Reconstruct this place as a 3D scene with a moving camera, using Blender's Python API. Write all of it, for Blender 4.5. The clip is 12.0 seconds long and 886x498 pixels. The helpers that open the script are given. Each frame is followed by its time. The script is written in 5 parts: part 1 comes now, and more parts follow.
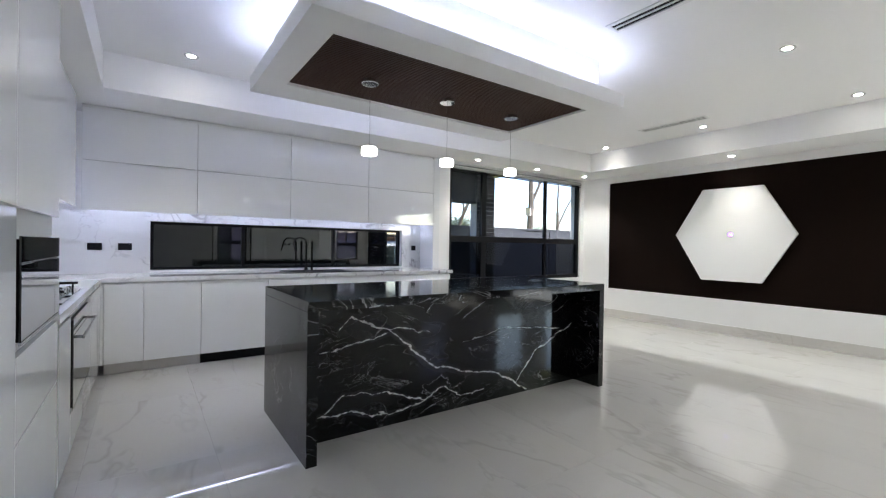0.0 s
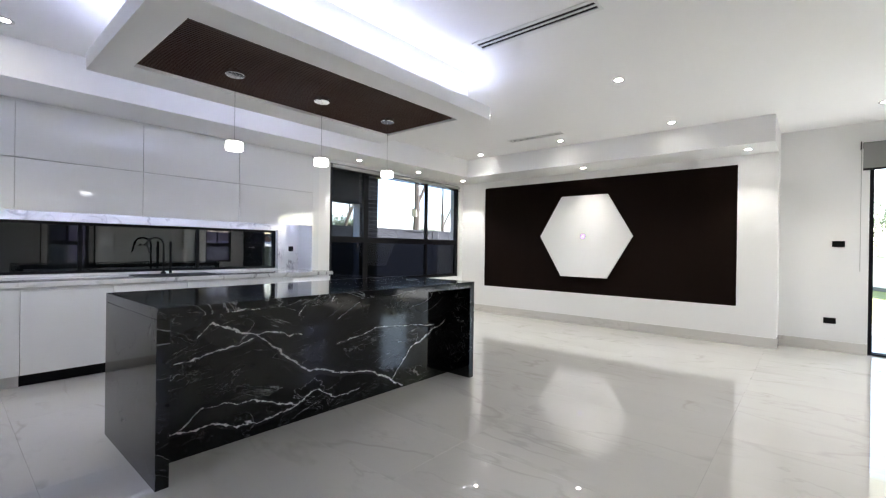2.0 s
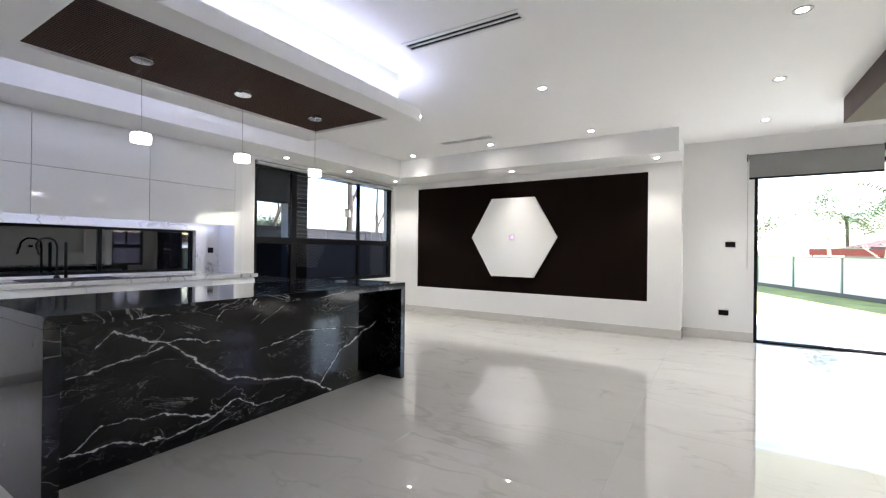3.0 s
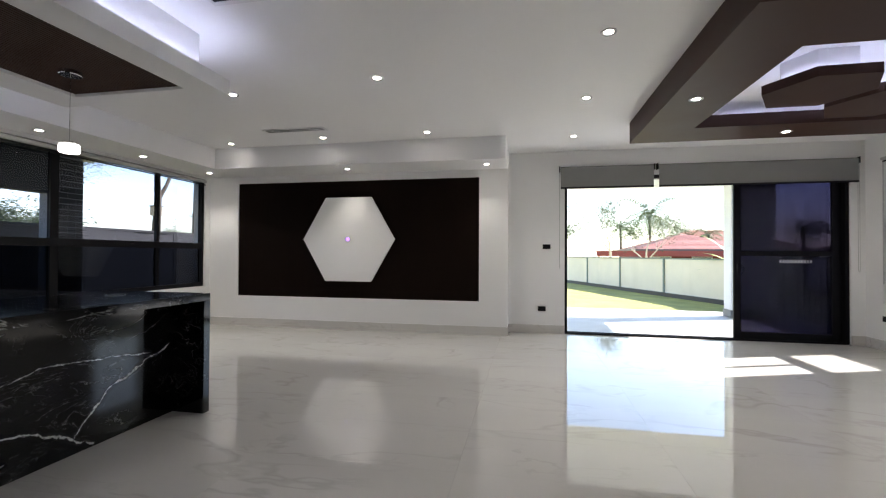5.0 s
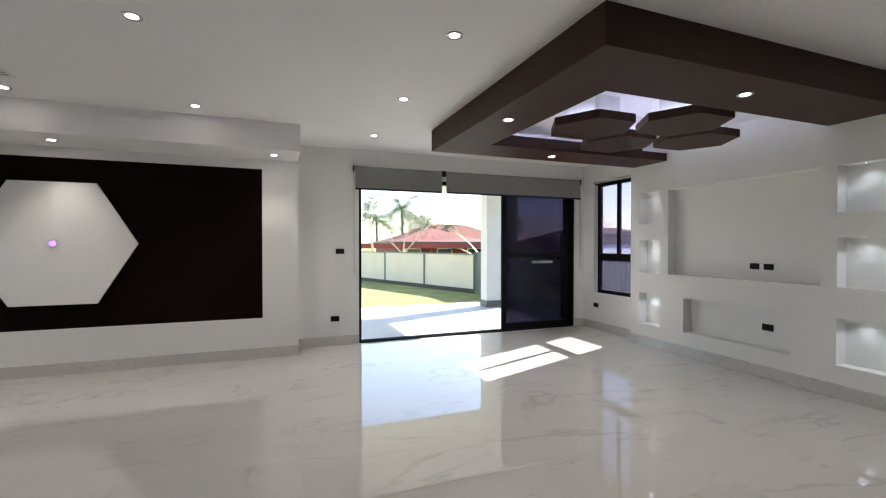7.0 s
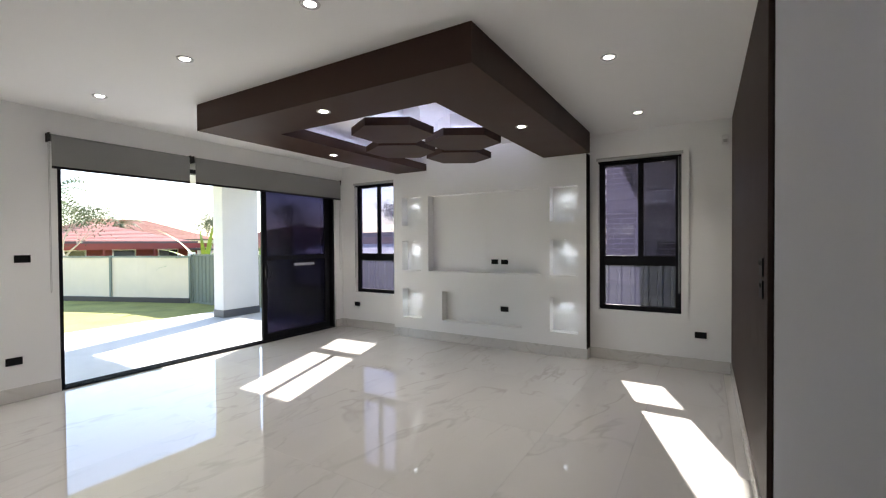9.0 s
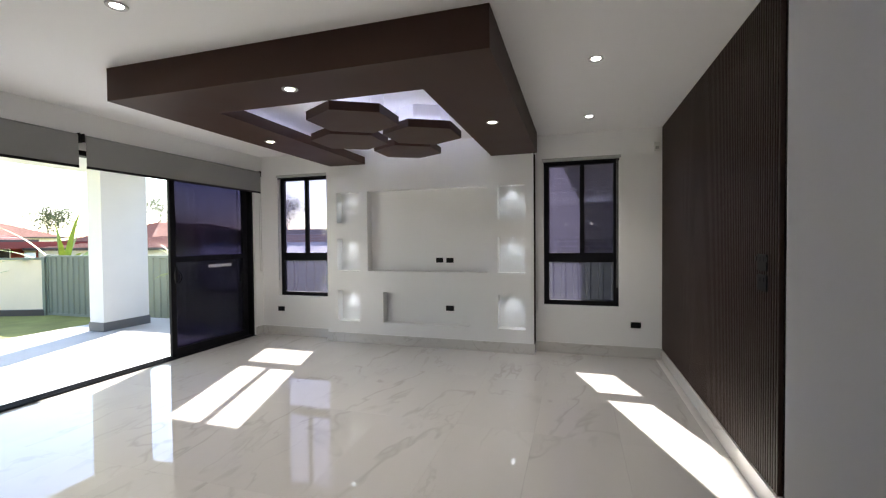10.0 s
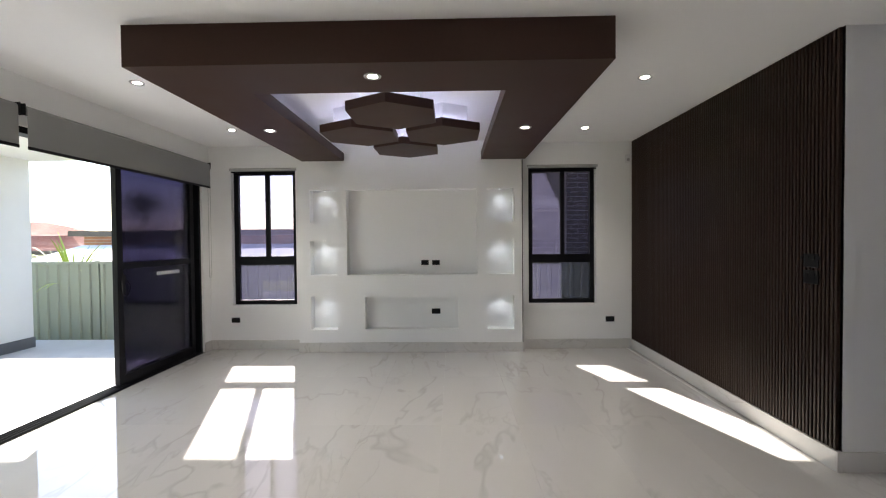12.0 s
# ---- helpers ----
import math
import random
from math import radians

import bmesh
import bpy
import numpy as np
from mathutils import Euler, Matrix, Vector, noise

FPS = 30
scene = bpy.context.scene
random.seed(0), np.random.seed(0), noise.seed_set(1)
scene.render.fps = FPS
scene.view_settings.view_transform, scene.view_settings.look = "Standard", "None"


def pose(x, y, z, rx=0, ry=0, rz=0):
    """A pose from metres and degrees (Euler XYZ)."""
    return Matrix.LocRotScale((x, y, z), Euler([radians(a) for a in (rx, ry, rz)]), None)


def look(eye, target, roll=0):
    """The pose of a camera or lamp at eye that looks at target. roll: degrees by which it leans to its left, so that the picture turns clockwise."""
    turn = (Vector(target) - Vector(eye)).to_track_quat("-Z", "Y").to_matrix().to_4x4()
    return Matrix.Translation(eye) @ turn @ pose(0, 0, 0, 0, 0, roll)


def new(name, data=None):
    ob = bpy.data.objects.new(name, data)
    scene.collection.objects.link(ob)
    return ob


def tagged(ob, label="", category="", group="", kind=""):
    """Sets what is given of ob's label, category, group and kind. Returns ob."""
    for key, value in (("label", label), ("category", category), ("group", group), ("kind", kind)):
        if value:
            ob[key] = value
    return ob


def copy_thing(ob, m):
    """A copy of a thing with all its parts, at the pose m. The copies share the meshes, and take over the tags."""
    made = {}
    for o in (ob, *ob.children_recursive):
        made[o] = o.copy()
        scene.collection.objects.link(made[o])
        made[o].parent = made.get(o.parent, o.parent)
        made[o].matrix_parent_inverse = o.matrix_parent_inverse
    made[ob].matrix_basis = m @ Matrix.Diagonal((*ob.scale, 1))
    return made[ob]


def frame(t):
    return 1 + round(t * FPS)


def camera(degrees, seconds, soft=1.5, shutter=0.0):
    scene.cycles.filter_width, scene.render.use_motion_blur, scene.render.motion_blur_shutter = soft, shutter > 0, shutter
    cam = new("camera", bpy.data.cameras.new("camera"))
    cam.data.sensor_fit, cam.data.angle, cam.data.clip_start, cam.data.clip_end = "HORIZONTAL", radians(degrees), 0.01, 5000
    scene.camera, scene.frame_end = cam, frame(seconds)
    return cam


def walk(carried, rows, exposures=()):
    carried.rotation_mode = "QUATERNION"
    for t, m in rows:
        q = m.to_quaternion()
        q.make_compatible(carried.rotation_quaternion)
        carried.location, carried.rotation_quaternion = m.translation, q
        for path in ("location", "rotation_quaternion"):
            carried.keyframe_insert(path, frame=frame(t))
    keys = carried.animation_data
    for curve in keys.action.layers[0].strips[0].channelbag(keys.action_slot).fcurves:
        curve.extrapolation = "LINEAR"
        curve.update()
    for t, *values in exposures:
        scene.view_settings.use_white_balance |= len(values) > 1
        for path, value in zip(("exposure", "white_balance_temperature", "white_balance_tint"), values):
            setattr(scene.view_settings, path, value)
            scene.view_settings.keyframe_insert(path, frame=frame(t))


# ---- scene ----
cam = camera(91.5, 12.0, soft=1.2)

PATH = [
    (0, (0.653, 0.561, 1.19), (1.794, 2.204, 1.175), 0.9),
    (0.5, (0.682, 0.525, 1.188), (1.913, 2.101, 1.177), 0.8),
    (1, (0.683, 0.496, 1.196), (2.012, 1.99, 1.184), 0.9),
    (1.5, (0.678, 0.464, 1.192), (2.105, 1.865, 1.185), 0.8),
    (2, (0.681, 0.441, 1.193), (2.202, 1.74, 1.188), 0.8),
    (2.5, (0.679, 0.404, 1.195), (2.29, 1.589, 1.192), 0.7),
    (4.5, (0.969, 0.45, 1.163), (2.882, 1.029, 1.189), 0.55),
    (5, (1.069, 0.485, 1.183), (3.032, 0.867, 1.208), 0.3),
    (5.5, (1.136, 0.537, 1.215), (3.13, 0.691, 1.239), -0.1),
    (6, (1.322, 0.665, 1.28), (3.317, 0.534, 1.287), 0.0),
    (6.5, (1.504, 0.786, 1.325), (3.461, 0.372, 1.323), 0.1),
    (7, (1.647, 0.987, 1.395), (3.516, 0.277, 1.376), 0.0),
    (9, (2.376, 1.589, 1.432), (3.413, -0.121, 1.402), -0.4),
    (9.5, (2.692, 1.603, 1.422), (3.496, -0.228, 1.392), -0.4),
    (10, (3.105, 1.68, 1.44), (3.692, -0.233, 1.396), -0.5),
    (10.5, (3.483, 1.733, 1.425), (3.903, -0.222, 1.392), -0.3),
    (11, (3.871, 1.781, 1.441), (4.141, -0.201, 1.403), -0.4),
    (11.5, (4.234, 1.819, 1.444), (4.373, -0.176, 1.404), -0.4),
    (12, (4.507, 1.835, 1.456), (4.549, -0.165, 1.415), -0.5),
]
walk(cam, [(t, look(eye, target, roll)) for t, eye, target, roll in PATH], [(0, 2.92, 6350, 7), (2.5, 2.98, 6450, 9.5), (5.0, 2.05, 6600, 11.5), (7.0, 1.93, 6700, 11.5), (9.5, 2.10, 6700, 12), (12, 2.13, 6750, 12)])

# ---- world, sun, exposure ----
CEIL = 2.74
SOFN, SOFZ, BKZ, PENDX = ((4.62, 5.42), (5.83, 5.40), (7.0, 5.38)), 2.44, 2.44, (1.98, 2.66, 3.36)
FZ1, FZ2 = 1.15, 1.10
SUN_DIR = Vector((0.46, -1.29, 1.0)).normalized()
world = bpy.data.worlds.new("sky")
scene.world = world
world.use_nodes = True
wn = world.node_tree
sky = wn.nodes.new("ShaderNodeTexSky")
sky.sky_type = "NISHITA"
sky.sun_disc = False
sky.sun_elevation = math.asin(SUN_DIR.z)
sky.sun_rotation = math.atan2(SUN_DIR.x, SUN_DIR.y)
sky.air_density, sky.dust_density, sky.ozone_density = 1.0, 0.6, 1.0
wn.nodes["Background"].inputs["Strength"].default_value = 0.15
wn.links.new(sky.outputs["Color"], wn.nodes["Background"].inputs["Color"])
sun = new("sun", bpy.data.lights.new("sun", "SUN"))
sun.data.energy, sun.data.angle, sun.data.color = 5.0, radians(0.5), (1.0, 0.96, 0.9)
sun.matrix_world = look(Vector((6, -6, 9)) + SUN_DIR * 8, Vector((6, -6, 9)))


# ---- materials ----
def mat(name, base=(0.8, 0.8, 0.8), rough=0.5, metal=0.0, coat=0.0, spec=0.5):
    m = bpy.data.materials.new(name)
    m.use_nodes = True
    b = m.node_tree.nodes["Principled BSDF"]
    b.inputs["Base Color"].default_value = (*base, 1)
    b.inputs["Roughness"].default_value = rough
    b.inputs["Metallic"].default_value = metal
    b.inputs["Coat Weight"].default_value = coat
    b.inputs["Coat Roughness"].default_value = 0.02
    b.inputs["Specular IOR Level"].default_value = spec
    return m


def nodes_of(m):
    t = m.node_tree
    return t, t.nodes, t.links, t.nodes["Principled BSDF"]


def ramp(nd, stops, interp="LINEAR"):
    r = nd.new("ShaderNodeValToRGB")
    r.color_ramp.interpolation = interp
    el = r.color_ramp.elements
    while len(el) < len(stops):
        el.new(0.5)
    for e, (p, c) in zip(el, stops):
        e.position, e.color = p, (*c, 1)
    return r


def noisy(m, scale=6.0, amount=0.08, bump=0.02, fine=60.0, stretch=(1, 1, 1), rough=0.06):
    """Two scales of colour variation, roughness variation and fine relief in object space."""
    t, nd, ln, b = nodes_of(m)
    base = tuple(b.inputs["Base Color"].default_value)[:3]
    tc = nd.new("ShaderNodeTexCoord")
    mp = nd.new("ShaderNodeMapping")
    mp.inputs["Scale"].default_value = stretch
    ln.new(tc.outputs["Object"], mp.inputs["Vector"])
    n1, n2 = nd.new("ShaderNodeTexNoise"), nd.new("ShaderNodeTexNoise")
    n1.inputs["Scale"].default_value, n2.inputs["Scale"].default_value = scale, fine
    n1.inputs["Detail"].default_value = 5
    for n in (n1, n2):
        ln.new(mp.outputs[0], n.inputs["Vector"])
    add = nd.new("ShaderNodeMath")
    add.operation = "MULTIPLY_ADD"
    add.inputs[1].default_value = 0.4
    ln.new(n2.outputs["Fac"], add.inputs[0])
    ln.new(n1.outputs["Fac"], add.inputs[2])
    lo = tuple(c * (1 - amount) for c in base)
    hi = tuple(min(1, c * (1 + amount)) for c in base)
    r = ramp(nd, [(0.4, lo), (1.0, hi)])
    ln.new(add.outputs[0], r.inputs["Fac"])
    ln.new(r.outputs[0], b.inputs["Base Color"])
    r0 = b.inputs["Roughness"].default_value
    mr = nd.new("ShaderNodeMapRange")
    mr.inputs["To Min"].default_value, mr.inputs["To Max"].default_value = max(0.0, r0 - rough), r0 + rough
    ln.new(n1.outputs["Fac"], mr.inputs["Value"])
    ln.new(mr.outputs[0], b.inputs["Roughness"])
    if bump:
        bp = nd.new("ShaderNodeBump")
        bp.inputs["Strength"].default_value, bp.inputs["Distance"].default_value = bump, 0.01
        ln.new(n2.outputs["Fac"], bp.inputs["Height"])
        ln.new(bp.outputs[0], b.inputs["Normal"])
    return m


def vein_mask(nd, ln, vec, scale, distort, width, detail=4.0, seed=0.0):
    """Thin wandering lines: where a warped noise passes its middle."""
    mp = nd.new("ShaderNodeMapping")
    mp.inputs["Location"].default_value = (seed, seed * 0.7, seed * 1.3)
    ln.new(vec, mp.inputs["Vector"])
    n = nd.new("ShaderNodeTexNoise")
    n.inputs["Scale"].default_value, n.inputs["Detail"].default_value = scale, detail
    n.inputs["Roughness"].default_value = 0.55
    n.inputs["Distortion"].default_value = distort
    ln.new(mp.outputs[0], n.inputs["Vector"])
    s = nd.new("ShaderNodeMath")
    s.operation = "SUBTRACT"
    s.inputs[1].default_value = 0.5
    ln.new(n.outputs["Fac"], s.inputs[0])
    a = nd.new("ShaderNodeMath")
    a.operation = "ABSOLUTE"
    ln.new(s.outputs[0], a.inputs[0])
    mr = nd.new("ShaderNodeMapRange")
    mr.inputs["From Max"].default_value = width
    mr.inputs["To Min"].default_value, mr.inputs["To Max"].default_value = 1.0, 0.0
    ln.new(a.outputs[0], mr.inputs["Value"])
    return mr.outputs[0]


def times(nd, ln, a, b):
    m = nd.new("ShaderNodeMath")
    m.operation = "MULTIPLY"
    m.use_clamp = True
    for i, v in enumerate((a, b)):
        if isinstance(v, (int, float)):
            m.inputs[i].default_value = v
        else:
            ln.new(v, m.inputs[i])
    return m.outputs[0]


def patches(nd, ln, vec, scale, lo, hi, seed):
    mp = nd.new("ShaderNodeMapping")
    mp.inputs["Location"].default_value = (seed, seed, seed)
    ln.new(vec, mp.inputs["Vector"])
    n = nd.new("ShaderNodeTexNoise")
    n.inputs["Scale"].default_value = scale
    n.inputs["Detail"].default_value = 3
    ln.new(mp.outputs[0], n.inputs["Vector"])
    mr = nd.new("ShaderNodeMapRange")
    mr.inputs["From Min"].default_value, mr.inputs["From Max"].default_value = lo, hi
    ln.new(n.outputs["Fac"], mr.inputs["Value"])
    return mr.outputs[0]


def blend(nd, ln, fac, a, b):
    m = nd.new("ShaderNodeMix")
    m.data_type = "RGBA"
    ln.new(fac, m.inputs[0])
    for i, v in ((6, a), (7, b)):
        if isinstance(v, tuple):
            m.inputs[i].default_value = (*v, 1)
        else:
            ln.new(v, m.inputs[i])
    return m.outputs[2]


def marble(name, ground, vein, rough, scale=1.0, strength=0.6, coat=0.0, width=0.012, random_shift=False, turn=0.6, wander=1.0):
    m = mat(name, ground, rough, coat=coat)
    t, nd, ln, b = nodes_of(m)
    tc = nd.new("ShaderNodeTexCoord")
    vec = tc.outputs["Object"]
    mp = nd.new("ShaderNodeMapping")
    mp.inputs["Rotation"].default_value = (0, 0, turn)
    mp.inputs["Scale"].default_value = (1.0, 0.42, 1.0)
    if random_shift:
        oi = nd.new("ShaderNodeObjectInfo")
        mul = nd.new("ShaderNodeVectorMath")
        mul.operation = "MULTIPLY_ADD"
        cx = nd.new("ShaderNodeCombineXYZ")
        for i in range(3):
            ln.new(oi.outputs["Random"], cx.inputs[i])
        ln.new(cx.outputs[0], mul.inputs[0])
        mul.inputs[1].default_value = (37.0, 23.0, 11.0)
        ln.new(vec, mul.inputs[2])
        vec = mul.outputs[0]
    ln.new(vec, mp.inputs["Vector"])
    v = mp.outputs[0]
    a = vein_mask(nd, ln, v, 0.9 * scale, 1.2 * wander, width, seed=3.1)
    c = vein_mask(nd, ln, v, 2.4 * scale, 0.9 * wander, width * 1.3, seed=9.7)
    cloud = patches(nd, ln, v, 1.1 * scale, 0.35, 0.75, 5.0)
    a = times(nd, ln, a, patches(nd, ln, v, 1.6 * scale, 0.42, 0.6, 1.0))
    c = times(nd, ln, times(nd, ln, c, patches(nd, ln, v, 1.9 * scale, 0.5, 0.66, 7.0)), 0.7)
    mx = nd.new("ShaderNodeMath")
    mx.operation = "MAXIMUM"
    ln.new(a, mx.inputs[0])
    ln.new(c, mx.inputs[1])
    tint = tuple(g * 0.93 for g in ground)
    g = blend(nd, ln, cloud, ground, tint)
    col = blend(nd, ln, times(nd, ln, mx.outputs[0], strength), g, vein)
    ln.new(col, b.inputs["Base Color"])
    return m


M_PAINT = noisy(mat("white_wall_paint", (0.86, 0.86, 0.85), 0.6), 1.3, 0.012, 0.02, 180)
M_CEIL = noisy(mat("white_ceiling_paint", (0.88, 0.88, 0.875), 0.75), 1.1, 0.012, 0.02, 150)
M_GLOSSW = noisy(mat("white_gloss_lacquer", (0.86, 0.87, 0.87), 0.05, coat=0.4), 0.8, 0.01, 0.0, 40, rough=0.02)
M_FLOOR = marble("polished_marble_tile", (0.56, 0.55, 0.53), (0.24, 0.22, 0.19), 0.008, 1.3, 0.30, 0.3, 0.016, True, turn=-0.7, wander=0.35)
M_SKIRT = marble("marble_skirting_tile", (0.66, 0.64, 0.61), (0.40, 0.37, 0.33), 0.08, 2.0, 0.5, 0.2, 0.02)
M_GROUT = noisy(mat("pale_grout", (0.60, 0.59, 0.57), 0.6), 30, 0.06, 0.1, 200)
M_BENCH = marble("white_marble_bench", (0.80, 0.80, 0.79), (0.32, 0.31, 0.31), 0.08, 1.2, 0.95, 0.2, 0.014, turn=0.9)
M_BROWN = noisy(mat("brown_satin_laminate", (0.050, 0.0245, 0.0175), 0.5, spec=0.2), 3, 0.10, 0.03, 90)
M_SLAT = noisy(mat("dark_walnut_slats", (0.033, 0.018, 0.0135), 0.45, spec=0.2), 4, 0.25, 0.06, 120, (1, 1, 0.06))
M_SLATX = noisy(mat("dark_walnut_slats_lengthwise", (0.045, 0.020, 0.013), 0.5, spec=0.2), 4, 0.10, 0.02, 120, (0.06, 1, 1))
M_PANEL = noisy(mat("dark_brown_panel", (0.0085, 0.0045, 0.0032), 0.7, spec=0.06), 5, 0.15, 0.03, 150, (1, 1, 0.15))
M_BLACK = noisy(mat("black_aluminium", (0.006, 0.006, 0.008), 0.42, spec=0.15), 10, 0.1, 0.01, 200)
M_BLACKPL = noisy(mat("black_plastic", (0.007, 0.007, 0.008), 0.5, spec=0.15), 20, 0.1, 0.01, 200)
M_OVEN = mat("black_oven_glass", (0.008, 0.008, 0.009), 0.04, coat=1.0)
M_STEEL = noisy(mat("brushed_steel", (0.52, 0.52, 0.52), 0.25, 1.0), 8, 0.06, 0.02, 200, (1, 1, 0.1))
M_CHROME = noisy(mat("chrome", (0.8, 0.8, 0.82), 0.06, 1.0), 8, 0.02, 0, rough=0.02)
M_GREYFAB = noisy(mat("grey_blind_fabric", (0.24, 0.24, 0.235), 0.85), 3, 0.05, 0.15, 350)
M_LIGHTFAB = noisy(mat("pale_blind_fabric", (0.45, 0.45, 0.44), 0.85), 3, 0.05, 0.15, 350)
M_WHITEPL = noisy(mat("white_plastic", (0.78, 0.78, 0.77), 0.35), 20, 0.02, 0.01, 200)
M_RING = noisy(mat("pale_grey_trim", (0.45, 0.45, 0.45), 0.4), 20, 0.03, 0.01, 200)
M_DARKGAP = mat("dark_gap", (0.01, 0.01, 0.01), 0.8)
M_PAVER = noisy(mat("grey_patio_tile", (0.48, 0.49, 0.50), 0.5), 3, 0.08, 0.05, 90)
M_RENDER = noisy(mat("white_cement_render", (0.78, 0.78, 0.77), 0.8), 2, 0.03, 0.1, 120)
M_GREYBASE = noisy(mat("grey_base_tile", (0.13, 0.135, 0.14), 0.5), 6, 0.1, 0.03, 90)
M_FENCEC = noisy(mat("cream_steel_fence", (0.86, 0.74, 0.58), 0.5), 2, 0.05, 0.02, 60)
M_FENCEG = noisy(mat("grey_green_steel_fence", (0.20, 0.225, 0.19), 0.45), 2, 0.06, 0.02, 60)
M_GRASS = noisy(mat("lawn", (0.27, 0.27, 0.075), 0.9), 1.5, 0.35, 0.4, 60, rough=0.02)
M_CHAR = noisy(mat("charcoal_steel", (0.011, 0.012, 0.015), 0.6), 2, 0.06, 0.02, 60)
M_PALEBARK = noisy(mat("pale_bark", (0.42, 0.37, 0.30), 0.85), 8, 0.25, 0.4, 50)
M_LEAFY = noisy(mat("olive_yellow_leaf", (0.11, 0.115, 0.05), 0.6), 9, 0.3, 0.0, 60)
M_GUTTER = noisy(mat("dark_gutter", (0.06, 0.05, 0.05), 0.4), 5, 0.1, 0.02, 60)
M_BARK = noisy(mat("grey_bark", (0.075, 0.062, 0.05), 0.9), 8, 0.3, 0.5, 50, (1, 1, 0.3))
M_LEAF = noisy(mat("eucalypt_leaf", (0.06, 0.085, 0.035), 0.6), 9, 0.3, 0.0, 60)
M_PALM = noisy(mat("palm_leaf", (0.07, 0.11, 0.035), 0.5), 9, 0.3, 0.0, 60)
M_STRAP = noisy(mat("yellow_green_strap_leaf", (0.22, 0.30, 0.05), 0.45), 9, 0.3, 0.0, 60)
M_BRICKD = noisy(mat("dark_brown_brick", (0.032, 0.027, 0.027), 0.85), 7, 0.3, 0.3, 80)
M_BRICKR = noisy(mat("orange_brick", (0.36, 0.17, 0.10), 0.85), 7, 0.3, 0.3, 80)
M_MORTAR = noisy(mat("mortar", (0.42, 0.41, 0.40), 0.9), 20, 0.1, 0.2, 120)
M_TRUNKRED = noisy(mat("red_metal_roof", (0.40, 0.19, 0.16), 0.5), 2, 0.12, 0.02, 60)
M_ROOFT = noisy(mat("terracotta_roof_tile", (0.33, 0.15, 0.11), 0.7), 5, 0.25, 0.1, 60)
M_RED = noisy(mat("dark_red_cladding", (0.20, 0.035, 0.03), 0.6), 2, 0.12, 0.02, 60)


def glass(name, tint, gloss=0.02, base=0.04, haze=0.0):
    m = bpy.data.materials.new(name)
    m.use_nodes = True
    nd, ln = m.node_tree.nodes, m.node_tree.links
    nd.remove(nd["Principled BSDF"])
    tr, gl, lw, pw, fr, mx = (nd.new("ShaderNode" + k) for k in ("BsdfTransparent", "BsdfGlossy", "LayerWeight", "Math", "Math", "MixShader"))
    tr.inputs["Color"].default_value = (*tint, 1)
    gl.inputs["Roughness"].default_value = gloss
    lw.inputs["Blend"].default_value = 0.5
    pw.operation, fr.operation = "POWER", "MULTIPLY_ADD"
    pw.inputs[1].default_value = 4.0
    fr.inputs[1].default_value, fr.inputs[2].default_value = 0.9 - base, base
    ln.new(lw.outputs["Facing"], pw.inputs[0])
    ln.new(pw.outputs[0], fr.inputs[0])
    ln.new(fr.outputs[0], mx.inputs[0])
    ln.new(tr.outputs[0], mx.inputs[1])
    ln.new(gl.outputs[0], mx.inputs[2])
    top = mx.outputs[0]
    if haze:
        tl, hz = nd.new("ShaderNodeBsdfTranslucent"), nd.new("ShaderNodeMixShader")
        tl.inputs["Color"].default_value = (0.56, 0.54, 0.90, 1)
        hz.inputs[0].default_value = haze
        ln.new(top, hz.inputs[1])
        ln.new(tl.outputs[0], hz.inputs[2])
        top = hz.outputs[0]
    ln.new(top, nd["Material Output"].inputs["Surface"])
    return m


G_TINT = glass("grey_violet_window_glass", (0.42, 0.415, 0.47), haze=0.023)
G_DARK = glass("dark_tinted_kitchen_glass", (0.25, 0.26, 0.28), base=0.12)
G_DOOR = glass("dark_violet_door_glass", (0.15, 0.14, 0.195), base=0.11)
G_CLEAR = glass("clear_crystal", (0.85, 0.85, 0.9))


def glow(name, colour, strength):
    m = bpy.data.materials.new(name)
    m.use_nodes = True
    nd, ln = m.node_tree.nodes, m.node_tree.links
    nd.remove(nd["Principled BSDF"])
    e = nd.new("ShaderNodeEmission")
    e.inputs["Color"].default_value, e.inputs["Strength"].default_value = (*colour, 1), strength
    ln.new(e.outputs[0], nd["Material Output"].inputs["Surface"])
    return m


E_DOWN = glow("downlight_diffuser", (1.0, 0.95, 0.88), 14.0)
E_NICHE = glow("niche_led", (0.85, 0.92, 1.0), 2.5)
E_PEND = glow("pendant_led", (1.0, 0.97, 0.93), 1.5)
E_STRIP = glow("cool_led_strip", (0.64, 0.68, 1.0), 3.4)
E_VIOLET = glow("violet_led", (0.50, 0.25, 1.0), 0.7)


# ---- builders ----
def add_box(bm, x0, x1, y0, y1, z0, z1, bevel=0.0):
    vs = [bm.verts.new((x, y, z)) for x in (x0, x1) for y in (y0, y1) for z in (z0, z1)]
    fs = [bm.faces.new([vs[i] for i in f]) for f in
          ((0, 1, 3, 2), (4, 6, 7, 5), (0, 4, 5, 1), (2, 3, 7, 6), (0, 2, 6, 4), (1, 5, 7, 3))]
    if bevel:
        es = list({e for f in fs for e in f.edges})
        bmesh.ops.bevel(bm, geom=es, offset=bevel, segments=2, profile=0.5, affect="EDGES")
    return bm


def box(x0, x1, y0, y1, z0, z1, bevel=0.0):
    return add_box(bmesh.new(), x0, x1, y0, y1, z0, z1, bevel)


